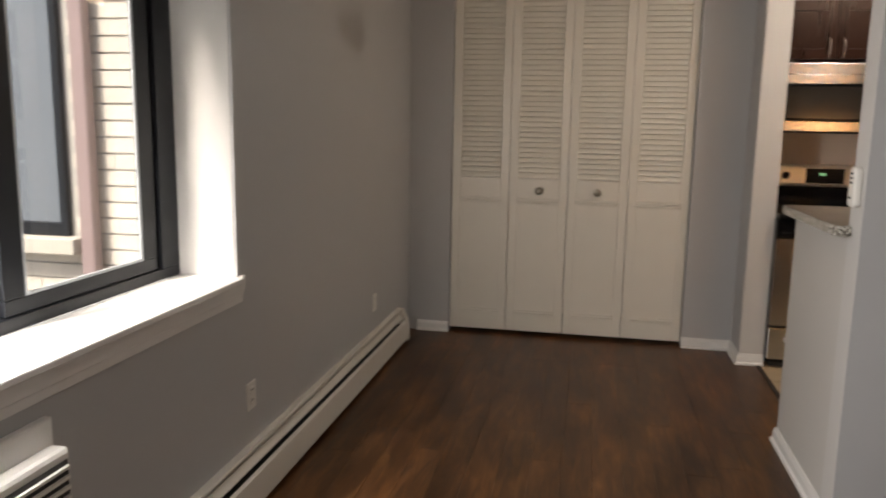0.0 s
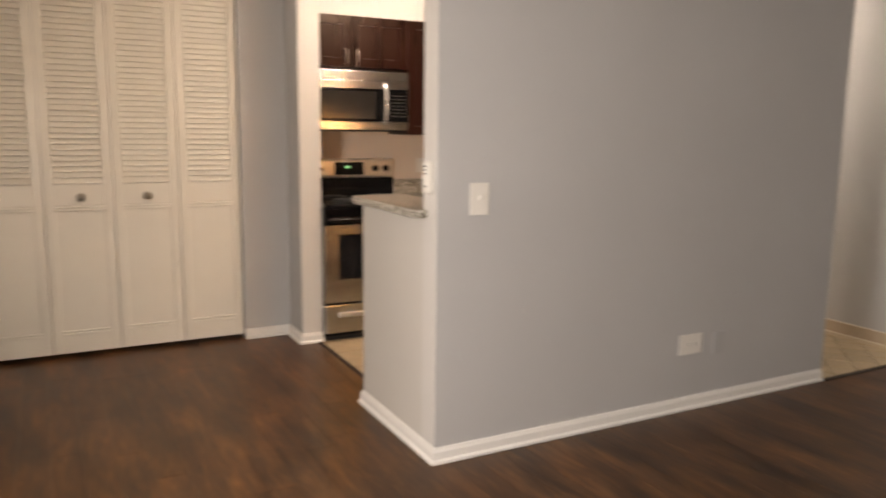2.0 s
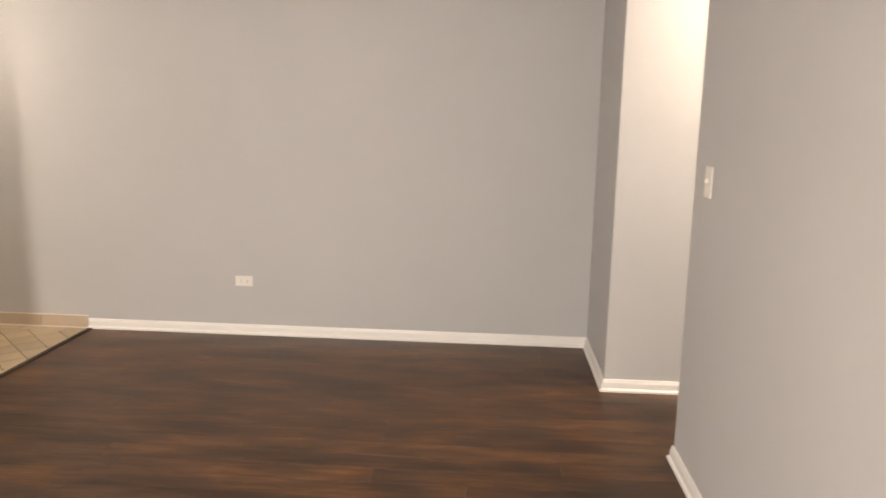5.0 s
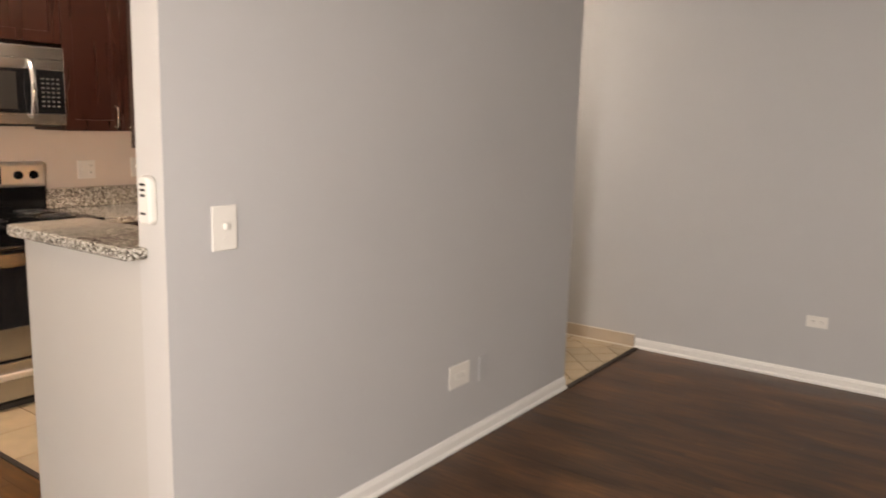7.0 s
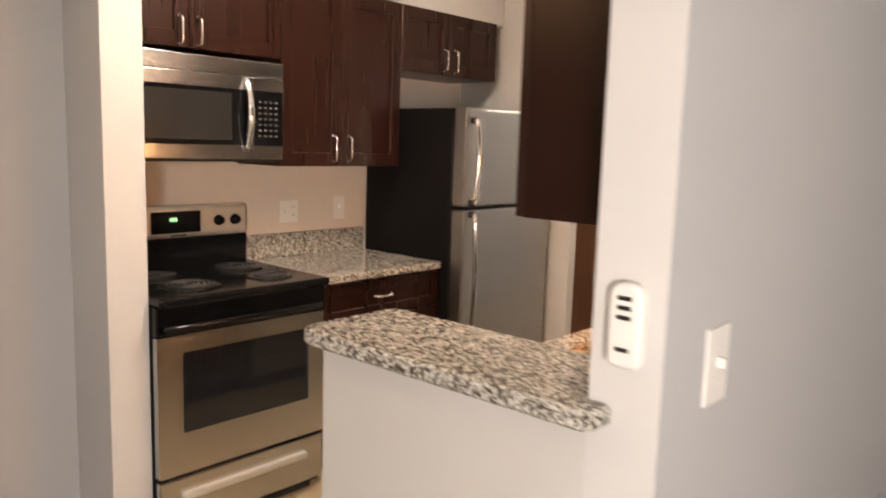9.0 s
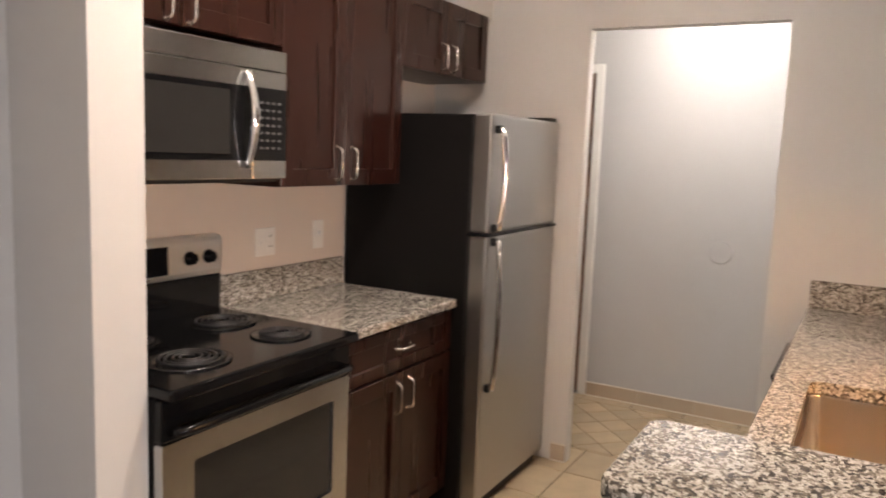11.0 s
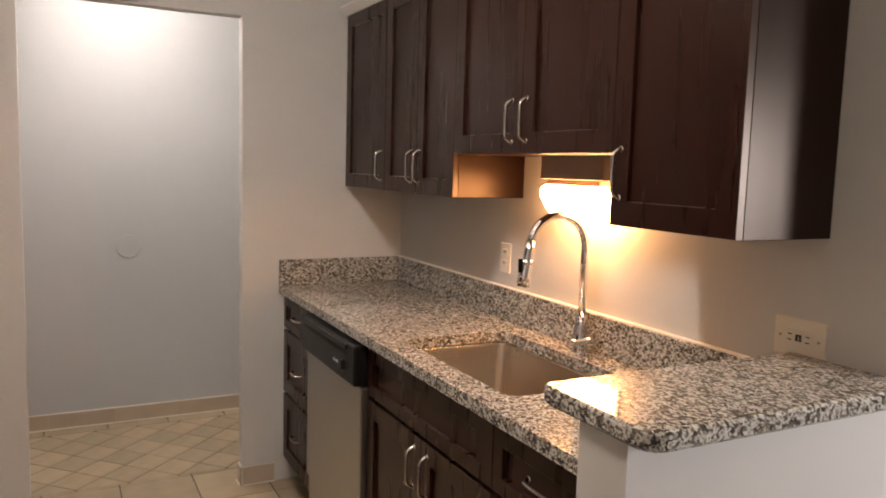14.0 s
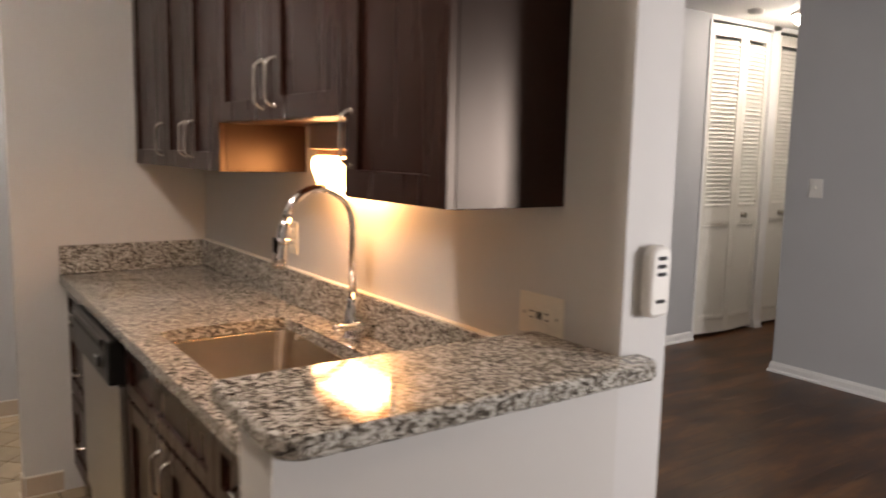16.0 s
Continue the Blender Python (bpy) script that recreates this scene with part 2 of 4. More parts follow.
TANBOX = mat("tan_lamp_housing", (0.36, 0.24, 0.16), 0.45, var=0.1, scale=6)
OAK = mat("brown_wood_door", (0.16, 0.065, 0.030), 0.4, var=0.25, scale=5, stretch=(5, 5, 0.5))
ASPHALT = mat("courtyard_concrete", (0.22, 0.21, 0.2), 0.9, var=0.15, scale=2, bump=0.3)
GLASS = glass("clear_glass")
LED = glow("green_digits", (0.15, 1.0, 0.35), 0.3)
BULB_HALL = glow("hall_lamp_glass", (1.0, 0.95, 0.88), GLOW_HALL)
BULB_KITCHEN = glow("kitchen_lamp_glass", (1.0, 0.91, 0.82), GLOW_KITCHEN)
BULB_DINING = glow("dining_lamp_glass", (1.0, 0.76, 0.54), GLOW_DINING)
BULB_BACK = glow("back_hall_lamp_glass", (1.0, 0.93, 0.84), GLOW_BACK)
BULB_SINK = glow("sink_lamp_glass", (1.0, 0.5, 0.19), GLOW_SINK)


# ---- mesh helpers ----
def add_box(bm, x0, x1, y0, y1, z0, z1, r=0.0):
    if r:
        t = bmesh.new()
        add_box(t, x0, x1, y0, y1, z0, z1)
        bmesh.ops.bevel(t, geom=t.edges[:], offset=r, segments=2, profile=0.5, affect="EDGES")
        tmp = bpy.data.meshes.new("tmp")
        t.to_mesh(tmp), t.free()
        bm.from_mesh(tmp)
        bpy.data.meshes.remove(tmp)
        return bm
    v = [bm.verts.new((x, y, z)) for z in (z0, z1) for x, y in ((x0, y0), (x1, y0), (x1, y1), (x0, y1))]
    for f in ((3, 2, 1, 0), (4, 5, 6, 7), (0, 1, 5, 4), (1, 2, 6, 5), (2, 3, 7, 6), (3, 0, 4, 7)):
        bm.faces.new([v[i] for i in f])
    return bm


def box(x0, x1, y0, y1, z0, z1, r=0.0):
    return add_box(bmesh.new(), x0, x1, y0, y1, z0, z1, r)


def tube(bm, pts, r, n=10, close=False):
    """A round bar along a line of points; r may be one number or one for each point."""
    pts = [Vector(p) for p in pts]
    k = len(pts)
    rs = r if isinstance(r, (list, tuple)) else [r] * k
    rings, up = [], None
    for i, p in enumerate(pts):
        a = pts[(i - 1) % k] if (close or i) else p
        c = pts[(i + 1) % k] if (close or i < k - 1) else p
        d = (c - a).normalized()
        if up is None:
            up = d.orthogonal().normalized()
        up = (up - d * up.dot(d)).normalized()
        s = d.cross(up)
        rings.append([bm.verts.new(p + rs[i] * (math.cos(2 * math.pi * j / n) * up + math.sin(2 * math.pi * j / n) * s)) for j in range(n)])
    for i in range(k if close else k - 1):
        a, c = rings[i], rings[(i + 1) % k]
        for j in range(n):
            bm.faces.new((a[j], a[(j + 1) % n], c[(j + 1) % n], c[j])).smooth = True
    if not close:
        bm.faces.new(rings[0][::-1]), bm.faces.new(rings[-1])
    return bm


def lathe(bm, profile, cx=0, cy=0, cz=0, n=24, axis="z"):
    """A turned shape from (radius, height) pairs, closed at both ends."""
    def at(r, h, j):
        c, s = r * math.cos(2 * math.pi * j / n), r * math.sin(2 * math.pi * j / n)
        p = {"z": (c, s, h), "y": (c, -h, s), "x": (h, c, s)}[axis]
        return (cx + p[0], cy + p[1], cz + p[2])
    rings = [[bm.verts.new(at(r, h, j)) for j in range(n)] for r, h in profile]
    for a, c in zip(rings, rings[1:]):
        for j in range(n):
            bm.faces.new((a[j], a[(j + 1) % n], c[(j + 1) % n], c[j])).smooth = True
    bm.faces.new(rings[0][::-1]), bm.faces.new(rings[-1])
    return bm


def rounded(x0, x1, y0, y1, radii, n=5):
    """Outline of a rectangle, with a radius for each corner: (x0y0, x1y0, x1y1, x0y1)."""
    out = []
    for (cx, cy, sx, sy, a0), r in zip(((x0, y0, 1, 1, 180), (x1, y0, -1, 1, 270), (x1, y1, -1, -1, 0), (x0, y1, 1, -1, 90)), radii):
        if r <= 0:
            out.append((cx, cy))
            continue
        for i in range(n + 1):
            a = radians(a0 + 90 * i / n)
            out.append((cx + sx * r + r * math.cos(a), cy + sy * r + r * math.sin(a)))
    return out


def inset(poly, d):
    out, k = [], len(poly)
    for i in range(k):
        p, a, c = Vector(poly[i]), Vector(poly[i - 1]), Vector(poly[(i + 1) % k])
        e1, e2 = (p - a).normalized(), (c - p).normalized()
        n1, n2 = Vector((-e1.y, e1.x)), Vector((-e2.y, e2.x))
        m = (n1 + n2)
        m = m / max(0.4, m.dot(n1))
        out.append((p.x + d * m.x, p.y + d * m.y))
    return out


def slab(poly, z0, z1, r=0.006):
    """A plate of that outline with eased edges."""
    bm = bmesh.new()
    rings = [[bm.verts.new((x, y, z)) for x, y in inset(poly, d)] for d, z in ((r, z0), (0, z0 + r), (0, z1 - r), (r * 0.35, z1 - r * 0.35), (r, z1))]
    k = len(poly)
    for a, c in zip(rings, rings[1:]):
        for j in range(k):
            bm.faces.new((a[j], a[(j + 1) % k], c[(j + 1) % k], c[j]))
    bm.faces.new(rings[0][::-1]), bm.faces.new(rings[-1])
    return bm


def holed(outer, inner, z0, z1):
    """A plate with an opening."""
    bm = bmesh.new()
    for ring in (outer, inner):
        v = [bm.verts.new((x, y, z0)) for x, y in ring]
        for i in range(len(v)):
            bm.edges.new((v[i], v[(i + 1) % len(v)]))
    bmesh.ops.triangle_fill(bm, edges=bm.edges[:], use_beauty=True)
    got = bmesh.ops.extrude_face_region(bm, geom=bm.faces[:])
    bmesh.ops.translate(bm, verts=[g for g in got["geom"] if isinstance(g, bmesh.types.BMVert)], vec=(0, 0, z1 - z0))
    bmesh.ops.recalc_face_normals(bm, faces=bm.faces[:])
    return bm


def sweep(bm, line, profile):
    """A moulding along a line in plan; the profile gives (distance to the left of the line, height)."""
    pts = [Vector(p) for p in line]
    rings = []
    for i, p in enumerate(pts):
        e1 = (p - pts[i - 1]).normalized() if i else (pts[1] - p).normalized()
        e2 = (pts[i + 1] - p).normalized() if i < len(pts) - 1 else e1
        n1, n2 = Vector((-e1.y, e1.x)), Vector((-e2.y, e2.x))
        m = n1 + n2
        m = m / max(0.3, m.dot(n1))
        rings.append([bm.verts.new((p.x + d * m.x, p.y + d * m.y, z)) for d, z in profile])
    k = len(profile)
    for a, c in zip(rings, rings[1:]):
        for j in range(k):
            bm.faces.new((a[j], a[(j + 1) % k], c[(j + 1) % k], c[j]))
    bm.faces.new(rings[0][::-1]), bm.faces.new(rings[-1])
    bmesh.ops.recalc_face_normals(bm, faces=bm.faces[:])
    return bm


def mesh_of(name, bm, material):
    me = bpy.data.meshes.new(name)
    bm.to_mesh(me), bm.free()
    me.materials.append(material)
    return me


def part(name, bm, material, parent=None, label=""):
    ob = new(name, mesh_of(name, bm, material))
    ob.parent = parent
    return tagged(ob, label)


def thing(name, m, label, category, group=""):
    ob = new(name)
    ob.empty_display_size = 0.1
    ob.matrix_basis = m
    return tagged(ob, label, category, group)


def structure(name, bm, material, label=""):
    return tagged(part(name, bm, material), label, kind="structure")


def wall(name, x0, x1, y0, y1, z0, z1, base, sides=None, label=""):
    """A wall block; sides gives other paint for faces that look W, E, S or N."""
    bm = box(x0, x1, y0, y1, z0, z1)
    ob = structure(name, bm, base, label)
    for key, m in (sides or {}).items():
        ob.data.materials.append(m)
        k = len(ob.data.materials) - 1
        way = {"W": (-1, 0, 0), "E": (1, 0, 0), "S": (0, -1, 0), "N": (0, 1, 0)}[key]
        for p in ob.data.polygons:
            if p.normal.dot(Vector(way)) > 0.9:
                p.material_index = k
    return ob


# ---- large structure ----
TOP = 2.5
structure("subfloor", box(-2.3, 3.64, -6.3, 3.1, -0.2, -0.012), SUB)
structure("ceiling", box(-2.3, 3.64, -6.3, 3.1, TOP, TOP + 0.12), CEIL, "white painted flat ceiling")
wall("wall_kitchen_south", 0, 2.495, 0, 0.125, -0.01, TOP, WHITE, {"S": GRAY, "E": GRAY, "N": KITCHENDULL}, "gray painted wall with a white end")
wall("wall_half", 0, 0.125, 0.125, 0.8, -0.01, 1.034, KITCHENDULL, None, "white painted half wall under the bar top, toned down for excess light")
wall("wall_stub", 0.04, 0.18, 1.97, 2.535, -0.01, TOP, WHITE, {"W": GRAY}, "gray wall stub with a white end")
wall("wall_dining_west", -2.065, -1.785, 2.25, 2.35, -0.01, TOP, GRAY)
wall("wall_dining_east", -0.262, 0.04, 2.25, 2.35, -0.01, TOP, GRAY)
wall("wall_dining_header", -1.785, -0.262, 2.25, 2.35, 2.45, TOP, GRAY)
wall("wall_closet_back", -2.065, 0.18, 2.95, 3.05, -0.01, TOP, WHITE)
wall("wall_kitchen_north", 0.18, 2.43, 2.535, 2.65, -0.01, TOP, LAMPWHITE, None, "white kitchen wall, tinted beige for the sink lamp's warm light")
wall("wall_kitchen_east_a", 2.43, 2.495, 0.125, 0.88, -0.01, TOP, WHITE, {"E": GRAY})
wall("wall_kitchen_east_b", 2.43, 2.495, 1.72, 3.0, -0.01, TOP, WHITE, {"E": GRAY})
wall("wall_kitchen_east_header", 2.43, 2.495, 0.88, 1.72, 2.072, TOP, WHITE, {"E": GRAY})
wall("wall_east_a", 3.530, 3.625, -3.36, 2.02, -0.01, TOP, GRAY, None, "gray painted long wall")
wall("wall_east_b", 3.530, 3.625, 2.93, 3.0, -0.01, TOP, GRAY)
wall("wall_east_header", 3.530, 3.625, 2.02, 2.93, 2.04, TOP, GRAY)
wall("wall_hall_north", 2.43, 3.625, 3.0, 3.1, -0.01, TOP, GRAY)
wall("wall_jog", 2.74, 3.625, -3.46, -3.36, -0.01, TOP, GRAY)
wall("wall_back_hall_east_a", 2.74, 2.84, -3.80, -3.46, -0.01, TOP, GRAY)
wall("wall_back_hall_post", 2.74, 2.84, -4.71, -4.61, -0.01, TOP, TRIM)
wall("wall_back_hall_east_b", 2.74, 2.84, -6.2, -5.52, -0.01, TOP, GRAY)
wall("wall_back_hall_header", 2.74, 2.84, -5.52, -3.80, 2.46, TOP, TRIM)
wall("wall_back_closet", 3.38, 3.48, -6.2, -3.46, -0.01, TOP, WHITE)
wall("wall_south", -2.065, 1.90, -3.66, -3.545, -0.01, TOP, GRAY)
wall("wall_back_hall_west", 1.80, 1.90, -6.2, -3.66, -0.01, TOP, GRAY)
wall("wall_back_hall_end", 1.80, 3.48, -6.3, -6.2, -0.01, TOP, GRAY)
WY0, WY1, WZ0, WZ1 = -1.92, -0.295, 0.835, 2.2
wall("wall_west_north", -2.33, -2.065, WY1, 3.05, -0.01, TOP, GRAY, {"S": WHITE}, "gray painted window wall")
wall("wall_west_below", -2.33, -2.065, WY0, WY1, -0.01, WZ0, GRAY)
wall("wall_west_above", -2.33, -2.065, WY0, WY1, WZ1, TOP, GRAY)
wall("wall_west_south", -2.33, -2.065, -3.66, WY0, -0.01, TOP, GRAY, {"N": WHITE})
wall("soffit_kitchen_north", 0.18, 2.43, 2.225, 2.535, 2.135, TOP, WHITE)
wall("soffit_kitchen_south", 0.17, 2.43, 0.125, 0.395, 2.16, TOP, WHITE)

# baseboards: a moulded board with a shoe at its foot
BASE = [(0, 0), (0.024, 0), (0.024, 0.011), (0.014, 0.019), (0.013, 0.05), (0.009, 0.059), (0.007, 0.066), (0, 0.068)]
for name, line in (("baseboard_gray_wall", [(2.49, 0.0), (0, 0), (0, 0.8), (0.125, 0.8)]),
                   ("baseboard_dining_north", [(-0.262, 2.25), (0.04, 2.25), (0.04, 1.97), (0.18, 1.97)]),
                   ("baseboard_dining_west", [(-2.0, 2.25), (-1.785, 2.25)]),
                   ("baseboard_east", [(3.530, -0.004), (3.530, -3.36), (2.74, -3.36), (2.74, -3.79)]),
                   ("baseboard_south", [(1.90, -6.2), (1.90, -3.545), (-2.06, -3.545)])):
    way = line[::-1] if name in ("baseboard_dining_north", "baseboard_dining_west", "baseboard_east", "baseboard_south") else line
    structure(name, sweep(bmesh.new(), way, BASE), TRIM, "white moulded wooden baseboard")
structure("baseboard_back_post", sweep(bmesh.new(), [(2.74, -4.71), (2.74, -4.61)], BASE), TRIM)


def tile_base(name, x0, y0, x1, y1):
    """A row of tan tiles along the foot of a wall, with a line of caulk on top and below; runs from one point to another, wall on its right."""
    d = Vector((x1 - x0, y1 - y0))
    length, a = d.length, math.atan2(d.y, d.x)
    top = thing(name, Matrix.Translation((x0, y0, 0)) @ Matrix.Rotation(a, 4, "Z"), "", "")
    tagged(top, kind="structure")
    k = max(1, round(length / 0.31))
    w = length / k
    for i in range(k):
        part("tile", box(i * w + 0.001, (i + 1) * w - 0.001, 0.0, 0.009, 0.003, 0.084, 0.002), TILEBASE, top)
    part("caulk", box(0, length, 0.0, 0.006, 0.0845, 0.089), CAULK, top)
    part("caulk", box(0, length, 0.009, 0.014, 0.001, 0.007), CAULK, top)


tile_base("baseboard_hall", 3.530, 0.005, 3.530, 1.995)
tile_base("baseboard_pier_a", 2.43, 0.735, 2.43, 0.876)
tile_base("baseboard_pier_jamb", 2.43, 0.88, 2.495, 0.88)
tile_base("baseboard_pier_b", 2.43, 1.724, 2.43, 1.80)
tile_base("baseboard_hall_west", 2.495, 0.876, 2.495, 0.01)

# window: white stool, apron and reveal lining, charcoal sliding sashes
win = tagged(thing("window_1", pose(-2.26, WY1, WZ0), "charcoal aluminium sliding window in a white reveal", "window"), kind="structure")
part("sill", box(-0.005, 0.235, WY0 - WY1, 0.0, 0.0, 0.022, 0.004), TRIM, win, "white painted window sill")
structure("window_apron", sweep(bmesh.new(), [(-2.065, WY0 - 0.04), (-2.065, WY1 + 0.04)][::-1], [(0, 0.762), (0.01, 0.762), (0.011, 0.785), (0.015, 0.79), (0.015, 0.815), (0.02, 0.805), (0.022, 0.84), (0.022, 0.856), (0, 0.856)]), TRIM, "white moulded apron below the window")
structure("window_casing", box(-2.064, -2.054, WY1, WY1 + 0.04, 0.857, WZ1 + 0.06, 0.004), GRAY)
structure("window_head_casing", box(-2.064, -2.046, WY0 - 0.06, WY1, WZ1, WZ1 + 0.06, 0.004), TRIM)
L = WY0 - WY1
bm = bmesh.new()
for y0, y1, z0, z1 in ((L, 0, 0.022, 0.058), (L, 0, WZ1 - WZ0 - 0.05, WZ1 - WZ0), (-0.105, 0, 0.058, WZ1 - WZ0 - 0.05), (L, L + 0.05, 0.058, WZ1 - WZ0 - 0.05)):
    add_box(bm, -0.068, -0.008, y0, y1, z0, z1, 0.003)
for x in (-0.026, -0.044):
    add_box(bm, x - 0.002, x + 0.002, -0.125, -0.105, 0.058, WZ1 - WZ0 - 0.05)
part("window_frame", bm, FRAME, win, "charcoal aluminium outer frame")
for x, y0, y1 in ((-0.026, -0.80, -0.128), (-0.05, L + 0.06, -0.75)):
    bm = bmesh.new()
    s, e, z0, z1 = 0.042, 0.074, 0.06, WZ1 - WZ0 - 0.052
    for a, b, c, d in ((y0, y1, z0, z0 + s), (y0, y1, z1 - s, z1), (y0, y0 + e, z0 + s, z1 - s), (y1 - e, y1, z0 + s, z1 - s)):
        add_box(bm, x - 0.011, x + 0.011, a, b, c, d, 0.003)
    sash = part("sash", bm, FRAME, win)
    pane = part("pane", box(x - 0.003, x + 0.003, y0 + e - 0.004, y1 - e + 0.004, z0 + s - 0.004, z1 - s + 0.004), GLASS, sash, "clear window glass")
    pane.visible_shadow = False
    bm = bmesh.new()
    for a, b, c, d in ((y0 + e, y1 - e, z0 + s, z0 + s + 0.008), (y0 + e, y0 + e + 0.008, z0 + s + 0.008, z1 - s), (y1 - e - 0.012, y1 - e, z0 + s + 0.008, z1 - s)):
        add_box(bm, x + 0.003, x + 0.010, a, b, c, d)
    part("glazing_bead", bm, BEAD, sash, "light gray glazing bead")

# courtyard outside: ground, brick wing with a window and a downspout
structure("ground", box(-60, -2.33, -60, 60, -0.6, -0.3), ASPHALT, "gray concrete courtyard ground")
structure("wall_brick_wing", box(-9, -2.33, 0.36, 4.0, -0.3, 7.0), MORTAR, "buff brick outer wall of the next wing")
# unseen wall added across the courtyard; it blocks low sky
structure("wall_far_wing", box(-12.2, -12, -14, 0.36, -0.3, 7.0), BRICK, "unseen buff brick wall added across the courtyard")
ow = tagged(thing("window_2", pose(-3.42, 0.345, 0.86), "dark framed window in a brick wall", "window"), kind="structure")
part("pane", box(-0.5, 0.2, 0.0, 0.01, 0.06, 1.9), BLIND, ow, "blue gray reflecting pane")
bm = bmesh.new()
for x0, x1, z0, z1 in ((-0.54, 0.235, 0.0, 0.06), (-0.54, 0.235, 1.9, 1.96), (0.2, 0.235, 0.06, 1.9), (-0.54, -0.5, 0.06, 1.9)):
    add_box(bm, x0, x1, -0.02, 0.012, z0, z1, 0.003)
part("frame", bm, FRAME, ow)
part("sill", box(-0.62, 0.31, -0.09, 0.01, -0.075, -0.002, 0.006), STONE, ow, "pale stone sill")
pipe = thing("downspout", pose(-3.05, 0.30, -0.3), "brown painted metal downspout on a brick wall", "downspout")
part("pipe", box(-0.035, 0.035, -0.03, 0.03, 0.0, 6.0, 0.012), PIPE, pipe)
for z in (0.7, 2.4):
    part("bracket", box(-0.05, 0.05, 0.02, 0.044, z, z + 0.03), PIPE, pipe)


# ---- doors ----
def bifold(panels, height, label, group):
    """Louvred folding doors; panels: (pose of the panel's lower hinge corner, width, knob's x or None). The front looks along -y."""
    m0 = panels[0][0]
    top = thing("bifold_door", m0, label, "folding door", group)
    lo, mid0, mid1, hi = 0.112, 0.897, 1.022, height - 0.09
    for m, w, knob in panels:
        st, t = 0.055, 0.028
        bm = bmesh.new()
        add_box(bm, 0.002, st, 0, t, 0, height, 0.003), add_box(bm, w - st, w - 0.002, 0, t, 0, height, 0.003)
        for z0, z1 in ((0, lo), (mid0, mid1), (hi, height)):
            add_box(bm, st, w - st, 0.0005, t, z0, z1, 0.002)
        add_box(bm, st, w - st, 0.005, t - 0.005, lo, mid0)
        for z in (lo + 0.005, lo + 0.022, mid0 - 0.012, mid0 - 0.029, mid1 + 0.006):
            add_box(bm, st - 0.006, w - st + 0.006, -0.004, 0.006, z - 0.004, z + 0.005, 0.002)
        p = part("panel", bm, DOORWHITE, top)
        p.matrix_basis = m0.inverted() @ m
        key = "slat%.3f" % w
        if key not in SLATS:
            t2 = bmesh.new()
            add_box(t2, st, w - st, -0.0215, 0.0215, -0.003, 0.003)
            bmesh.ops.rotate(t2, verts=t2.verts[:], matrix=Matrix.Rotation(radians(60), 3, "X"))
            SLATS[key] = mesh_of("slat", t2, DOORWHITE)
        k = int((hi - mid1 - 0.02) / 0.0325)
        for i in range(k):
            s = new("slat", SLATS[key])
            s.parent, s.location = p, (0, 0.014, mid1 + 0.026 + i * 0.0325)
        if knob is not None:
            part("knob", lathe(bmesh.new(), [(0.024, 0), (0.024, 0.003), (0.011, 0.005), (0.011, 0.014), (0.022, 0.022), (0.025, 0.03), (0.018, 0.039), (0.007, 0.042)], knob, 0, 0.946, 18, "y"), KNOB, p, "small round dark nickel knob")


SLATS = {}
w4 = 1.517 / 4
bifold([(pose(-1.782, 2.277, 0.028), w4, None), (pose(-1.782 + w4, 2.277, 0.028), w4, w4 * 0.5 + 0.008)], 2.40, "ivory louvred bifold closet doors, closed", "closet doors")
bifold([(pose(-1.782 + 2 * w4, 2.277, 0.028), w4, w4 * 0.5), (pose(-1.782 + 3 * w4, 2.277, 0.028), w4, None)], 2.40, "ivory louvred bifold closet doors, closed", "closet doors")
structure("closet_track", box(-1.785, -0.262, 2.28, 2.31, 2.432, 2.45), TRIM)


def turned(x, y, a):
    return pose(x, y, 0.028, 0, 0, a)


# back hall closets look west; the first pair stands a little open
bifold([(turned(2.762, -3.815, -96), 0.40, None), (turned(2.722, -4.213, -84.5), 0.385, 0.12)], 2.415, "white louvred bifold closet doors, slightly folded", "back hall doors")
bifold([(turned(2.762, -4.72, -90), 0.395, 0.19), (turned(2.762, -5.117, -90), 0.395, None)], 2.415, "white louvred bifold closet doors, closed", "back hall doors")
structure("closet_casing", box(2.728, 2.74, -3.80, -3.775, 0, 2.46, 0.003), TRIM)

entry = tagged(thing("door_1", pose(3.540, 2.475, 0), "brown stained wooden entry door, closed", "door"), kind="structure")
part("leaf", box(0, 0.04, -0.42, 0.42, 0.01, 2.0, 0.003), OAK, entry)
bm = bmesh.new()
add_box(bm, -0.022, 0.03, -0.478, -0.425, 0, 2.05, 0.004), add_box(bm, -0.022, 0.03, 0.425, 0.478, 0, 2.05, 0.004), add_box(bm, -0.022, 0.03, -0.425, 0.425, 2.003, 2.05, 0.004)
part("door_frame", bm, TRIM, entry)
for z in (0.25, 1.0, 1.75):
    part("hinge", tube(bmesh.new(), [(-0.004, -0.421, z), (-0.004, -0.421, z + 0.09)], 0.006), SLOT, entry)
part("door_knob", lathe(bmesh.new(), [(0.03, 0), (0.03, -0.006), (0.012, -0.01), (0.012, -0.035), (0.027, -0.045), (0.027, -0.06), (0.01, -0.068)], 0, 0.36, 0.95, 18, "x"), NICKEL, entry, "satin nickel knob")

# threshold strips
structure("threshold_kitchen", box(0.14, 0.165, 0.86, 1.955, -0.002, 0.006, 0.002), SUB, "dark wooden threshold strip")
structure("threshold_hall", box(2.50, 3.525, -0.034, 0.0, -0.002, 0.006, 0.002), SUB, "dark wooden threshold strip")


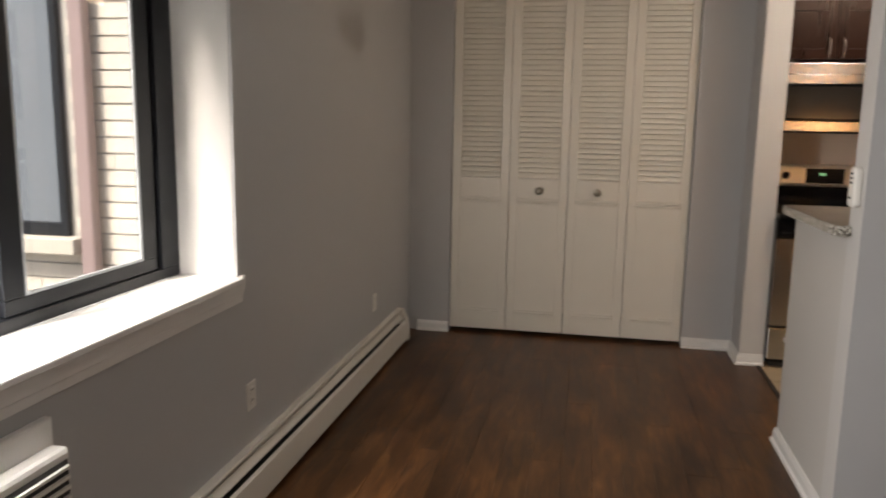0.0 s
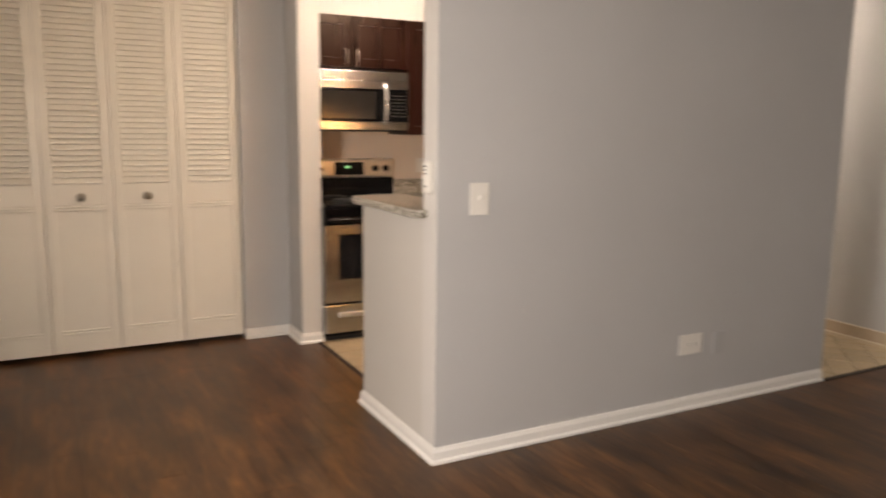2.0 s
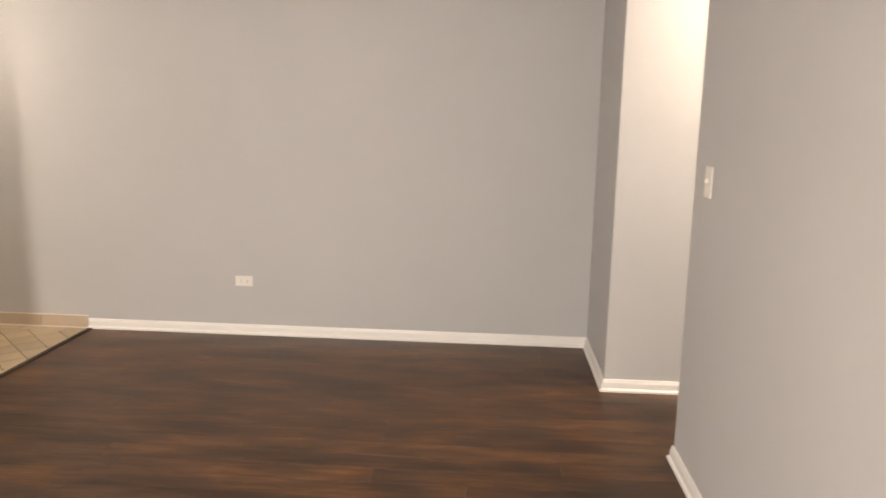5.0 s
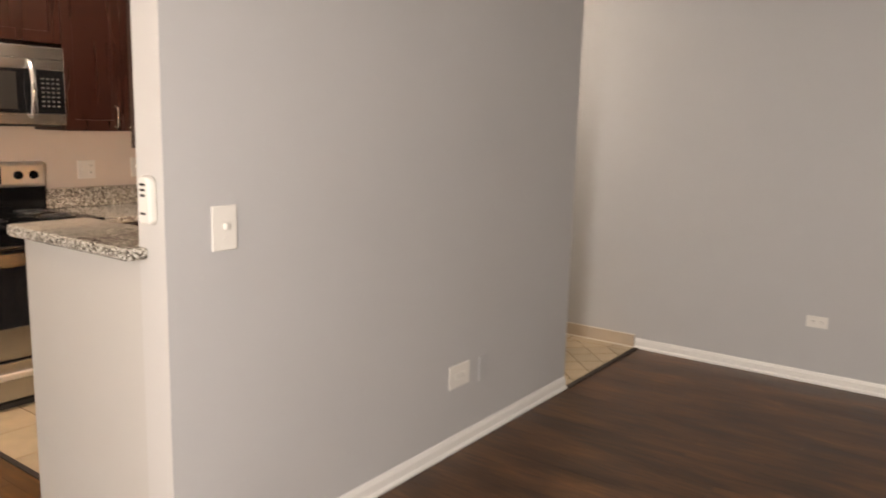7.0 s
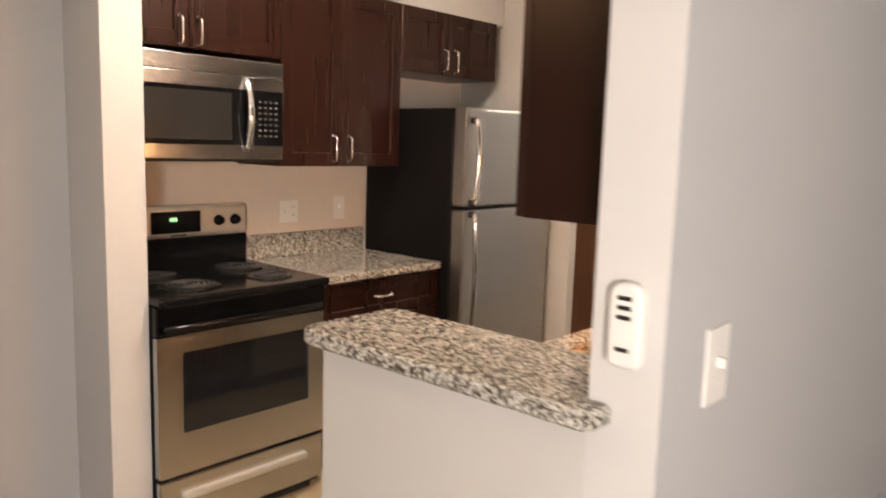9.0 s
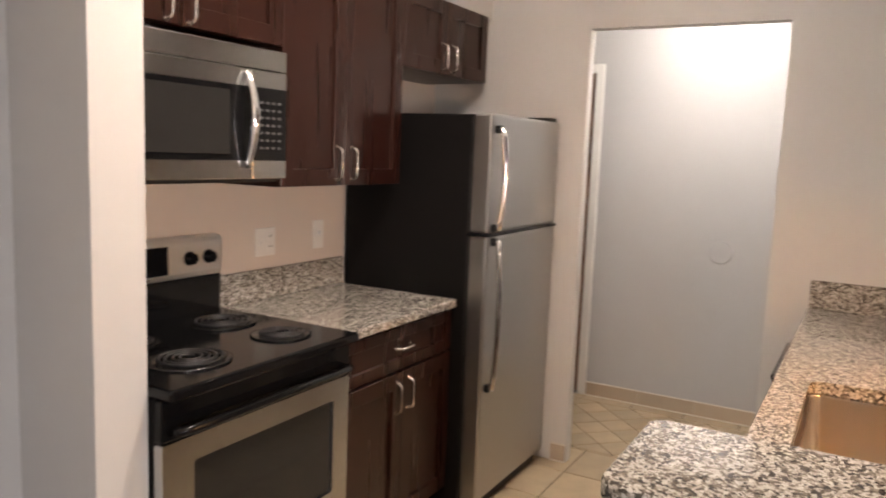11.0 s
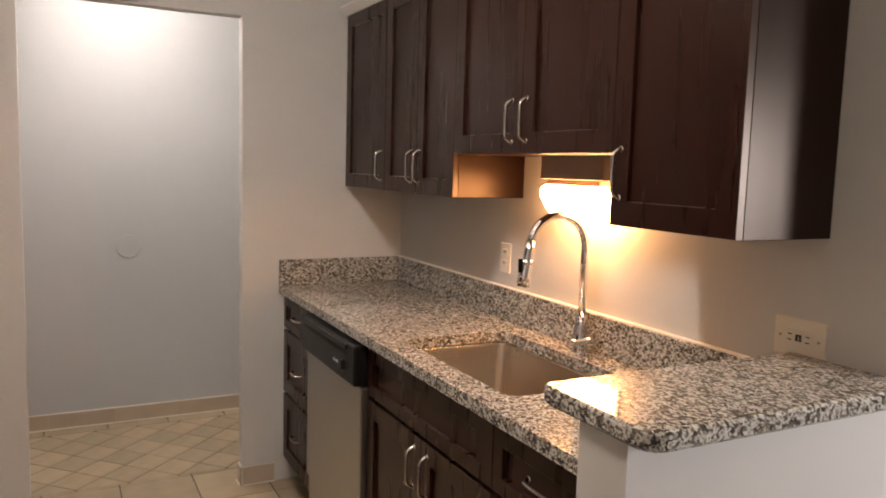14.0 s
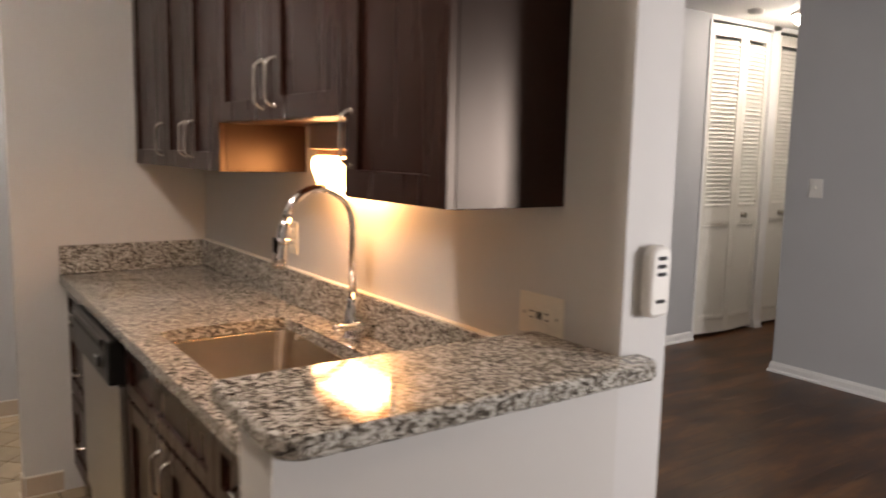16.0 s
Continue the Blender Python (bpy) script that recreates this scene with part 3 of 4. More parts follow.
# ---- kitchen cabinets ----
def pull(bm, x, z, length, upright=True, depth=0.026):
    """A straight bar pull with stepped, angled feet in front of the plane y = 0."""
    h, pts = length / 2, []
    for s, d in ((-1, 0), (-0.99, 0.008), (-0.93, 0.014), (-0.8, depth - 0.002), (-0.68, depth), (0, depth + 0.001), (0.68, depth), (0.8, depth - 0.002), (0.93, 0.014), (0.99, 0.008), (1, 0)):
        pts.append((x, -d, z + s * h) if upright else (x + s * h, -d, z))
    tube(bm, pts, [0.006, 0.0055, 0.005, 0.0046, 0.0042, 0.0042, 0.0042, 0.0046, 0.005, 0.0055, 0.006], 8)
    for s in (-1, 1):
        lathe(bm, [(0.0075, 0), (0.0075, 0.003), (0.0055, 0.005)], x if upright else x + s * h, 0, z + s * h if upright else z, 10, "y")
    return bm


def shaker(x0, x1, z0, z1, rail=0.058, t=0.02):
    """A framed door or drawer front with a sunk panel, front face at y = 0."""
    r = min(rail, (x1 - x0) * 0.26, (z1 - z0) * 0.26)
    bm = bmesh.new()
    rings = []
    for d, y in ((0, t), (0, 0.0015), (0.0015, 0), (r - 0.001, 0), (r, 0.001), (r + 0.0015, 0.011)):
        rings.append([bm.verts.new(q) for q in ((x0 + d, y, z0 + d), (x1 - d, y, z0 + d), (x1 - d, y, z1 - d), (x0 + d, y, z1 - d))])
    for a, c in zip(rings, rings[1:]):
        for k in range(4):
            bm.faces.new((a[k], a[(k + 1) % 4], c[(k + 1) % 4], c[k]))
    bm.faces.new(rings[-1]), bm.faces.new(rings[0][::-1])
    bmesh.ops.recalc_face_normals(bm, faces=bm.faces[:])
    return bm


def cabinet(m, w, d, h, fronts, label, group, toe=0.0, open_top=0.0):
    """A unit whose front looks along -y; fronts: (name, x0, x1, z0, z1, pull or None); pull: (x, z, length, upright)."""
    top = thing("cabinet", m, label, "cabinet", group)
    bm = box(0.001, w - 0.001, 0.021, d, toe, open_top or h, 0.0015)
    if open_top:
        for x0, x1, y0, y1 in ((0.001, 0.018, 0.021, d), (w - 0.018, w - 0.001, 0.021, d), (0.018, w - 0.018, 0.021, 0.06)):
            part("side_panel", box(x0, x1, y0, y1, open_top + 0.0005, h), ESPRESSO_H, top)
    part("body", bm, ESPRESSO_H, top)
    if toe:
        part("toe_kick", box(0.001, w - 0.001, 0.085, d, 0.004, toe), ESPRESSO, top, "recessed dark toe kick")
    for name, x0, x1, z0, z1, p in fronts:
        f = part(name, shaker(x0 + 0.0015, x1 - 0.0015, z0 + 0.0015, z1 - 0.0015), ESPRESSO, top)
        if p:
            part("handle", pull(bmesh.new(), *p), NICKEL, f, "satin nickel arched handle")
    return top


UP = "espresso shaker wall cabinet with satin nickel handles"
LOW = "espresso shaker base cabinet under the granite counter"
# north side, looking south
NF = 2.20
cabinet(pose(0.183, NF, 1.80), 0.712, 0.335, 0.335, [("door", 0, 0.297, 0, 0.335, (0.257, 0.064, 0.105, True)), ("door", 0.297, 0.712, 0, 0.335, (0.335, 0.064, 0.105, True))], "short espresso shaker cabinet above the microwave", "kitchen cabinets")
cabinet(pose(0.896, NF, 1.355), 0.704, 0.335, 0.78, [("door", 0, 0.333, 0, 0.78, (0.287, 0.08, 0.115, True)), ("door", 0.333, 0.704, 0, 0.78, (0.376, 0.08, 0.115, True))], UP, "kitchen cabinets")
cabinet(pose(1.601, NF, 1.822), 0.735, 0.335, 0.313, [("door", 0, 0.352, 0, 0.313, (0.312, 0.072, 0.11, True)), ("door", 0.352, 0.735, 0, 0.313, (0.392, 0.072, 0.115, True))], "short espresso shaker cabinet above the refrigerator", "kitchen cabinets")
cabinet(pose(0.923, 1.965, 0), 0.731, 0.57, 0.872, [("drawer", 0, 0.731, 0.70, 0.86, (0.366, 0.785, 0.10, False)), ("door", 0, 0.371, 0.11, 0.69, (0.33, 0.60, 0.115, True)), ("door", 0.371, 0.731, 0.11, 0.69, (0.412, 0.60, 0.115, True))], LOW, "kitchen cabinets", 0.1)
# south side, looking north
SF = 0.41
cabinet(pose(2.43, SF, 1.36, 0, 0, 180), 0.465, 0.285, 0.77, [("door", 0, 0.465, 0, 0.77, (0.43, 0.10, 0.115, True))], UP, "kitchen cabinets")
cabinet(pose(1.965, SF, 1.36, 0, 0, 180), 0.60, 0.285, 0.77, [("door", 0, 0.30, 0, 0.77, (0.268, 0.10, 0.115, True)), ("door", 0.30, 0.60, 0, 0.77, (0.333, 0.10, 0.115, True))], UP, "kitchen cabinets")
cabinet(pose(1.367, SF, 1.507, 0, 0, 180), 0.817, 0.285, 0.623, [("door", 0, 0.41, 0, 0.623, (0.364, 0.093, 0.12, True)), ("door", 0.41, 0.817, 0, 0.623, (0.44, 0.095, 0.12, True))], "raised espresso shaker cabinet above the sink", "kitchen cabinets")
cabinet(pose(0.55, SF, 1.334, 0, 0, 180), 0.388, 0.285, 0.796, [("door", 0, 0.388, 0, 0.796, (0.035, 0.126, 0.115, True))], "espresso shaker end cabinet above the bar", "kitchen cabinets")
crown = thing("crown_moulding", pose(0.162, 0.125, 2.122), "white painted moulding along the wall cabinets' top", "moulding")
part("moulding", sweep(bmesh.new(), [(0, 0), (0, 0.285), (2.268, 0.285)], [(0.001, 0), (0.012, 0), (0.038, 0.03), (0.038, 0.038), (0.001, 0.038)]), TRIM, crown)
BF = 0.693
cabinet(pose(2.43, BF, 0, 0, 0, 180), 0.428, 0.563, 0.877, [("drawer", 0, 0.428, 0.72, 0.86, (0.235, 0.795, 0.09, False)), ("drawer", 0, 0.428, 0.425, 0.71, (0.235, 0.56, 0.09, False)), ("drawer", 0, 0.428, 0.11, 0.415, (0.235, 0.27, 0.09, False))], "espresso cabinet with three drawers and nickel handles", "kitchen cabinets", 0.1)
cabinet(pose(1.394, BF, 0, 0, 0, 180), 0.81, 0.563, 0.877, [("drawer", 0, 0.81, 0.70, 0.862, None), ("door", 0, 0.42, 0.11, 0.69, (0.38, 0.595, 0.12, True)), ("door", 0.42, 0.81, 0.11, 0.69, (0.466, 0.595, 0.12, True))], "espresso sink cabinet with two doors", "kitchen cabinets", 0.1, 0.62)
cabinet(pose(0.583, BF, 0, 0, 0, 180), 0.456, 0.563, 0.877, [("drawer", 0, 0.456, 0.70, 0.862, (0.22, 0.79, 0.125, False)), ("door", 0, 0.456, 0.11, 0.69, (0.05, 0.60, 0.115, True))], LOW, "kitchen cabinets", 0.1)

# ---- granite ----
ct = thing("countertop", pose(1.28, 1.943, 0.872), "speckled gray granite counter with a backsplash", "countertop")
part("slab", slab(rounded(-0.357, 0.376, 0, 0.591, (0.004, 0.012, 0.004, 0.004)), 0, 0.034, 0.005), GRANITE, ct)
part("backsplash", slab(rounded(-0.357, 0.376, 0.571, 0.591, (0.002,) * 4), 0.0345, 0.15, 0.003), GRANITE, ct)
ct = thing("countertop", pose(1.255, 0.125, 0.878), "speckled gray granite sink counter with a backsplash", "countertop")
SX0, SX1, SY0, SY1 = -0.645, 0.007, 0.12, 0.508
part("slab", holed(rounded(-1.128, 1.174, 0.002, 0.594, (0.003, 0.003, 0.008, 0.008)), rounded(SX0, SX1, SY0, SY1, (0.04,) * 4), 0, 0.034), GRANITE, ct)
part("backsplash", slab(rounded(-0.94, 1.174, 0.002, 0.022, (0.002,) * 4), 0.0345, 0.15, 0.003), GRANITE, ct)
part("backsplash", slab(rounded(1.154, 1.174, 0.0225, 0.592, (0.002,) * 4), 0.0345, 0.15, 0.003), GRANITE, ct)
structure("backsplash_caulk", box(0.33, 2.40, 0.125, 0.144, 1.0285, 1.032), CAULK)
bar = thing("bar_top", pose(0.12, 0.47, 1.036), "speckled gray granite bar top with rounded corners", "countertop")
part("slab", slab([(0.0, -0.344), (0.115, -0.344)] + rounded(-0.185, 0.115, -0.30, 0.345, (0, 0, 0.03, 0.045), 6)[2:] + rounded(-0.185, 0.0, -0.388, 0.3, (0.03, 0, 0, 0), 5)[:6] + [(-0.123, -0.388), (-0.123, -0.344)], 0, 0.036, 0.007), GRANITE, bar)

# ---- sink and faucet ----
sink = thing("sink", pose(1.255, 0.125, 0.656), "undermount satin stainless steel sink", "sink")
bm = bmesh.new()
rings = []
for d, z in ((-0.02, 0.2215), (-0.007, 0.2212), (-0.004, 0.21), (0.006, 0.04), (0.018, 0.015), (0.05, 0.003), (0.16, 0.0)):
    o = rounded(SX0 + d, SX1 - d, SY0 + d, SY1 - d, (max(0.012, 0.042 - d * 0.2),) * 4, 6)
    rings.append([bm.verts.new((x, y, z)) for x, y in o])
for a, c in zip(rings, rings[1:]):
    for j in range(len(a)):
        bm.faces.new((a[j], a[(j + 1) % len(a)], c[(j + 1) % len(a)], c[j])).smooth = True
bm.faces.new(rings[-1])
basin = part("basin", bm, SINKSTEEL, sink)
sol = basin.modifiers.new("thickness", "SOLIDIFY")
sol.thickness, sol.offset = 0.0015, -1
part("drain", lathe(bmesh.new(), [(0.042, 0.001), (0.042, 0.004), (0.03, 0.005), (0.028, 0.002)], (SX0 + SX1) / 2, (SY0 + SY1) / 2, 0.0, 20), CHROME, sink, "round chrome drain")
fc = thing("faucet", pose(0.92, 0.189, 0.912), "polished chrome pull-down gooseneck faucet", "faucet")
part("base", lathe(bmesh.new(), [(0.029, 0), (0.029, 0.006), (0.025, 0.01), (0.0235, 0.07), (0.019, 0.084), (0.0175, 0.112), (0.0125, 0.117)], n=20), CHROME, fc)
arc = [(0, 0, 0.11), (0, 0, 0.32)] + [(0, 0.1 - 0.1 * math.cos(radians(a)), 0.32 + 0.1 * math.sin(radians(a))) for a in range(12, 169, 12)]
part("spout", tube(bmesh.new(), arc, 0.012, 14), CHROME, fc)
part("spray_head", tube(bmesh.new(), [(0, 0.1955, 0.345), (0, 0.201, 0.32), (0, 0.207, 0.285), (0, 0.213, 0.245), (0, 0.218, 0.213)], [0.0125, 0.0155, 0.017, 0.019, 0.0185], 14), CHROME, fc)
part("spray_collar", tube(bmesh.new(), [(0, 0.2065, 0.292), (0, 0.2085, 0.276)], 0.0195, 14), CHROME, fc)
part("spray_button", box(-0.006, 0.006, 0.224, 0.233, 0.255, 0.295, 0.002), BLACK, fc, "black spray button")
part("lever", tube(tube(bmesh.new(), [(-0.012, 0, 0.04), (-0.034, 0.002, 0.04), (-0.056, 0.004, 0.041)], [0.017, 0.016, 0.015], 12), [(-0.044, -0.05, 0.042), (-0.046, 0.004, 0.042), (-0.05, 0.05, 0.046), (-0.054, 0.085, 0.05)], [0.009, 0.013, 0.0095, 0.008], 10), CHROME, fc, "chrome cross lever")
sl = thing("under_cabinet_lamp", pose(0.99, 0.182, 1.507), "warm glowing glass lamp under the sink cabinet", "lamp")
part("bracket", box(-0.19, 0.12, -0.05, 0.05, -0.072, -0.0005, 0.004), TANBOX, sl, "tan mounting box")
part("neck", box(-0.15, 0.11, -0.03, 0.03, -0.0895, -0.0725, 0.004), TANBOX, sl)
shade = slab(rounded(-0.18, 0.15, -0.036, 0.036, (0.02,) * 4), -0.188, -0.09, 0.016)
bmesh.ops.bisect_plane(shade, geom=shade.verts[:] + shade.edges[:] + shade.faces[:], plane_co=(0, 0, -0.128), plane_no=(0, 0, 1))
for v in shade.verts:
    if v.co.x > 0 and v.co.z < -0.128:
        v.co.x -= 0.055 * min(1, (-0.128 - v.co.z) / 0.055)
part("glass_shade", shade, BULB_SINK, sl, "glowing frosted glass")
# plate added behind the glass to keep lamp light off the wall
part("light_shield", box(-0.19, 0.16, -0.0535, -0.0465, -0.184, -0.0725, 0.002), NICKEL, sl, "added metal plate that shields the wall from the lamp")

# ---- stove ----
st = thing("stove", pose(0.182, 1.93, 0) @ Matrix.Diagonal((1.02, 0.932, 1, 1)), "stainless electric coil range with a black cooktop", "stove")
SW = 0.722
part("body", box(0.002, SW - 0.002, 0.03, 0.63, 0.03, 0.885, 0.003), BLACKMATT, st, "black side panels")
dr = part("drawer", box(0.004, SW - 0.004, 0.0, 0.028, 0.055, 0.246, 0.006), STEEL, st, "stainless storage drawer")
part("handle", box(0.09, SW - 0.09, -0.024, 0.004, 0.162, 0.192, 0.009), STEELP, dr)
part("plinth", box(0.03, SW - 0.03, 0.05, 0.1, 0.0, 0.05), SLOT, st)
od = part("oven_door", holed(rounded(0.004, SW - 0.004, 0.26, 0.775, (0.006,) * 4, 3), rounded(0.098, SW - 0.078, 0.413, 0.711, (0.008,) * 4, 3), -0.03, 0.002), STEEL, st, "stainless oven door")
od.data.transform(Matrix.Rotation(radians(90), 4, "X"))
part("window", box(0.095, SW - 0.075, 0.006, 0.014, 0.41, 0.714), DARKGLASS, od, "dark oven window glass")
part("rack", tube(tube(bmesh.new(), [(0.12, 0.018, 0.52), (SW - 0.12, 0.018, 0.52)], 0.003, 6), [(0.12, 0.018, 0.60), (SW - 0.12, 0.018, 0.60)], 0.003, 6), NICKEL, od)
part("handle", tube(bmesh.new(), [(0.03, 0.002, 0.805), (0.035, -0.035, 0.81), (0.06, -0.043, 0.81), (SW - 0.06, -0.043, 0.81), (SW - 0.035, -0.035, 0.81), (SW - 0.03, 0.002, 0.805)], 0.0125, 10), BLACK, od, "black tubular oven handle")
part("front_panel", box(0.002, SW - 0.002, -0.004, 0.03, 0.779, 0.884, 0.006), BLACK, st, "glossy black strip above the oven")
part("cooktop", slab(rounded(-0.001, SW + 0.002, -0.042, 0.60, (0.012, 0.012, 0.004, 0.004)), 0.885, 0.918, 0.009), BLACK, st, "glossy black enamel cooktop")
for bx, by, br in ((0.2, 0.14, 0.095), (0.2, 0.41, 0.075), (0.55, 0.14, 0.075), (0.55, 0.41, 0.095)):
    b = part("burner", lathe(bmesh.new(), [(br + 0.018, 0.0), (br + 0.02, 0.004), (br + 0.012, 0.005), (br, 0.0015), (0.01, 0.001)], bx, by, 0.9185, 28), BOWL, st, "dark metal drip bowl")
    bm = bmesh.new()
    tube(bm, [(bx + (0.018 + (br - 0.022) * i / 90) * math.cos(i * 0.2793), by + (0.018 + (br - 0.022) * i / 90) * math.sin(i * 0.2793), 0.9275) for i in range(91)], 0.0045, 6)
    part("coil", bm, COIL, b, "dark spiral heating coil")
part("backguard", box(0.0, SW, 0.605, 0.646, 0.885, 1.04, 0.004), BLACK, st, "black lower backguard")
bg = part("control_panel", box(-0.002, SW + 0.002, 0.59, 0.646, 1.04, 1.18, 0.02), STEELP, st, "stainless control panel")
part("display", box(0.265, 0.485, 0.586, 0.591, 1.062, 1.155, 0.002), BLACK, bg, "black clock display")
for i, x in enumerate((0.345, 0.357, 0.369)):
    part("digit", box(x, x + 0.008, 0.5845, 0.586, 1.112, 1.128), LED, bg, "green lit digit")
for x in (0.07, 0.15, SW - 0.15, SW - 0.07):
    kn = part("knob", lathe(bmesh.new(), [(0.024, 0), (0.024, 0.006), (0.019, 0.009), (0.018, 0.026), (0.014, 0.028)], x, 0.5895, 1.108, 20, "y"), BLACK, bg, "black control knob")
    part("grip", box(x - 0.004, x + 0.004, 0.557, 0.569, 1.091, 1.127, 0.002), BLACK, kn)
part("badge", box(0.35, 0.42, 0.5885, 0.591, 1.048, 1.056), NICKEL, bg)

# ---- microwave ----
mw = thing("microwave", pose(0.183, 2.178, 1.386) @ Matrix.Diagonal((0.968, 0.955, 0.953, 1)), "stainless over-the-range microwave with a black window", "microwave")
part("body", box(0.001, 0.731, 0.026, 0.368, 0.0, 0.413, 0.003), BLACKMATT, mw)
part("vent_strip", box(0, 0.732, 0, 0.026, 0.345, 0.413, 0.004), STEEL, mw, "stainless top vent strip")
part("vent_slot", box(0.03, 0.70, -0.001, 0.003, 0.3445, 0.3475), SLOT, mw)
door = part("door", box(0, 0.575, 0.0, 0.026, 0.0, 0.344, 0.003), STEEL, mw, "stainless microwave door")
part("window", box(0.012, 0.573, -0.004, 0.004, 0.058, 0.29, 0.002), BLACK, door, "black glass door panel")
part("screen", box(0.05, 0.475, -0.006, -0.0035, 0.078, 0.272), MWGLASS, door, "dark perforated window")
hp = [(0.545, -0.008 - 0.032 * (1 - s * s), 0.185 + s * 0.15) for s in [i / 8 - 1 for i in range(17)]]
part("handle", tube(bmesh.new(), hp, [0.010 + 0.006 * (1 - abs(i / 8 - 1)) for i in range(17)], 12), CHROME, door, "curved polished handle")
cp = part("control_panel", box(0.577, 0.732, 0.0, 0.026, 0.0, 0.344, 0.003), STEEL, mw)
part("keypad", box(0.581, 0.727, -0.004, 0.004, 0.058, 0.29, 0.002), BLACK, cp, "black keypad")
for r in range(7):
    for c in range(4):
        part("key", box(0.604 + c * 0.027, 0.618 + c * 0.027, -0.0052, -0.0038, 0.095 + r * 0.024, 0.103 + r * 0.024), KEY, cp)
part("underside", box(0.02, 0.71, 0.02, 0.36, -0.012, -0.0005), SLOT, mw)

# ---- refrigerator ----
fr = thing("refrigerator", pose(1.675, 1.832, 0), "stainless top-freezer refrigerator with black sides", "refrigerator")
FW = 0.715
part("body", box(0, FW, 0.085, 0.69, 0.02, 1.642, 0.006), BLACKMATT, fr, "black textured cabinet")
for name, z0, z1 in (("freezer_door", 1.178, 1.645), ("fridge_door", 0.06, 1.162)):
    d = part(name, box(0.0, FW, 0.0, 0.078, z0, z1, 0.01), STEELV, fr, "stainless door")
    s = 1 if name == "freezer_door" else -1
    za, zb = (z0 + 0.02, z1 - 0.06) if s > 0 else (z1 - 0.02, z1 - 0.62)
    pts = [(0.045, -0.01, za)] + [(0.045, -0.02 - 0.024 * math.sin(math.pi * (0.12 + 0.76 * i / 12)), za + (zb - za) * i / 12) for i in range(13)] + [(0.045, -0.01, zb)]
    part("handle", tube(bmesh.new(), pts, 0.0125, 10), CHROME, d, "long curved handle")
    for z in (za, zb):
        part("handle_foot", box(0.03, 0.06, -0.022, 0.002, z - 0.016, z + 0.016, 0.005), BLACKPLASTIC, d)
part("trim", box(0.003, FW - 0.003, -0.004, 0.077, 1.1625, 1.1775, 0.002), BLACK, fr, "black strip between the doors")
part("gasket", box(0.004, FW - 0.004, 0.078, 0.085, 0.06, 1.635), SLOT, fr)
part("hinge", box(FW - 0.09, FW - 0.005, -0.012, 0.06, 1.163, 1.177, 0.003), BLACK, fr, "black centre hinge")
part("hinge", box(-0.012, 0.03, 0.03, 0.09, 1.163, 1.177, 0.003), BLACK, fr)
part("hinge_cover", box(FW - 0.1, FW - 0.01, 0.01, 0.12, 1.6455, 1.663, 0.004), BLACKMATT, fr)
part("grille", box(0.02, FW - 0.02, 0.03, 0.085, 0.0, 0.055), SLOT, fr)

# ---- dishwasher ----
dw = thing("dishwasher", pose(2.004, 0.713, 0, 0, 0, 180) @ Matrix.Diagonal((0.945, 1, 1, 1)), "stainless dishwasher with a black control panel", "dishwasher")
part("body", box(0.002, 0.64, 0.03, 0.58, 0.1, 0.872), BLACKMATT, dw)
part("door", box(0.004, 0.64, 0.0, 0.03, 0.2, 0.722, 0.005), STEELV, dw, "stainless dishwasher door")
part("kick_panel", box(0.004, 0.64, 0.012, 0.03, 0.09, 0.19, 0.003), STEELV, dw)
pn = part("control_panel", box(0.002, 0.642, -0.028, 0.03, 0.728, 0.866, 0.008), BLACKPLASTIC, dw, "black plastic control panel")
part("latch", box(0.06, 0.58, -0.037, -0.026, 0.842, 0.86, 0.004), BLACKPLASTIC, pn, "long black grip along the top")
part("groove", box(0.06, 0.58, -0.0295, -0.027, 0.822, 0.84), SLOT, pn)
part("dial", lathe(bmesh.new(), [(0.022, 0), (0.022, 0.004), (0.017, 0.006), (0.015, 0.014)], 0.535, -0.0285, 0.782, 20, "y"), BLACKPLASTIC, pn, "round cycle dial")
for x in (0.43, 0.455, 0.48):
    part("button", box(x, x + 0.016, -0.0315, -0.027, 0.775, 0.783), GRAYPLATE, pn)
part("toe_kick", box(0.004, 0.64, 0.09, 0.2, 0.002, 0.09), SLOT, dw)


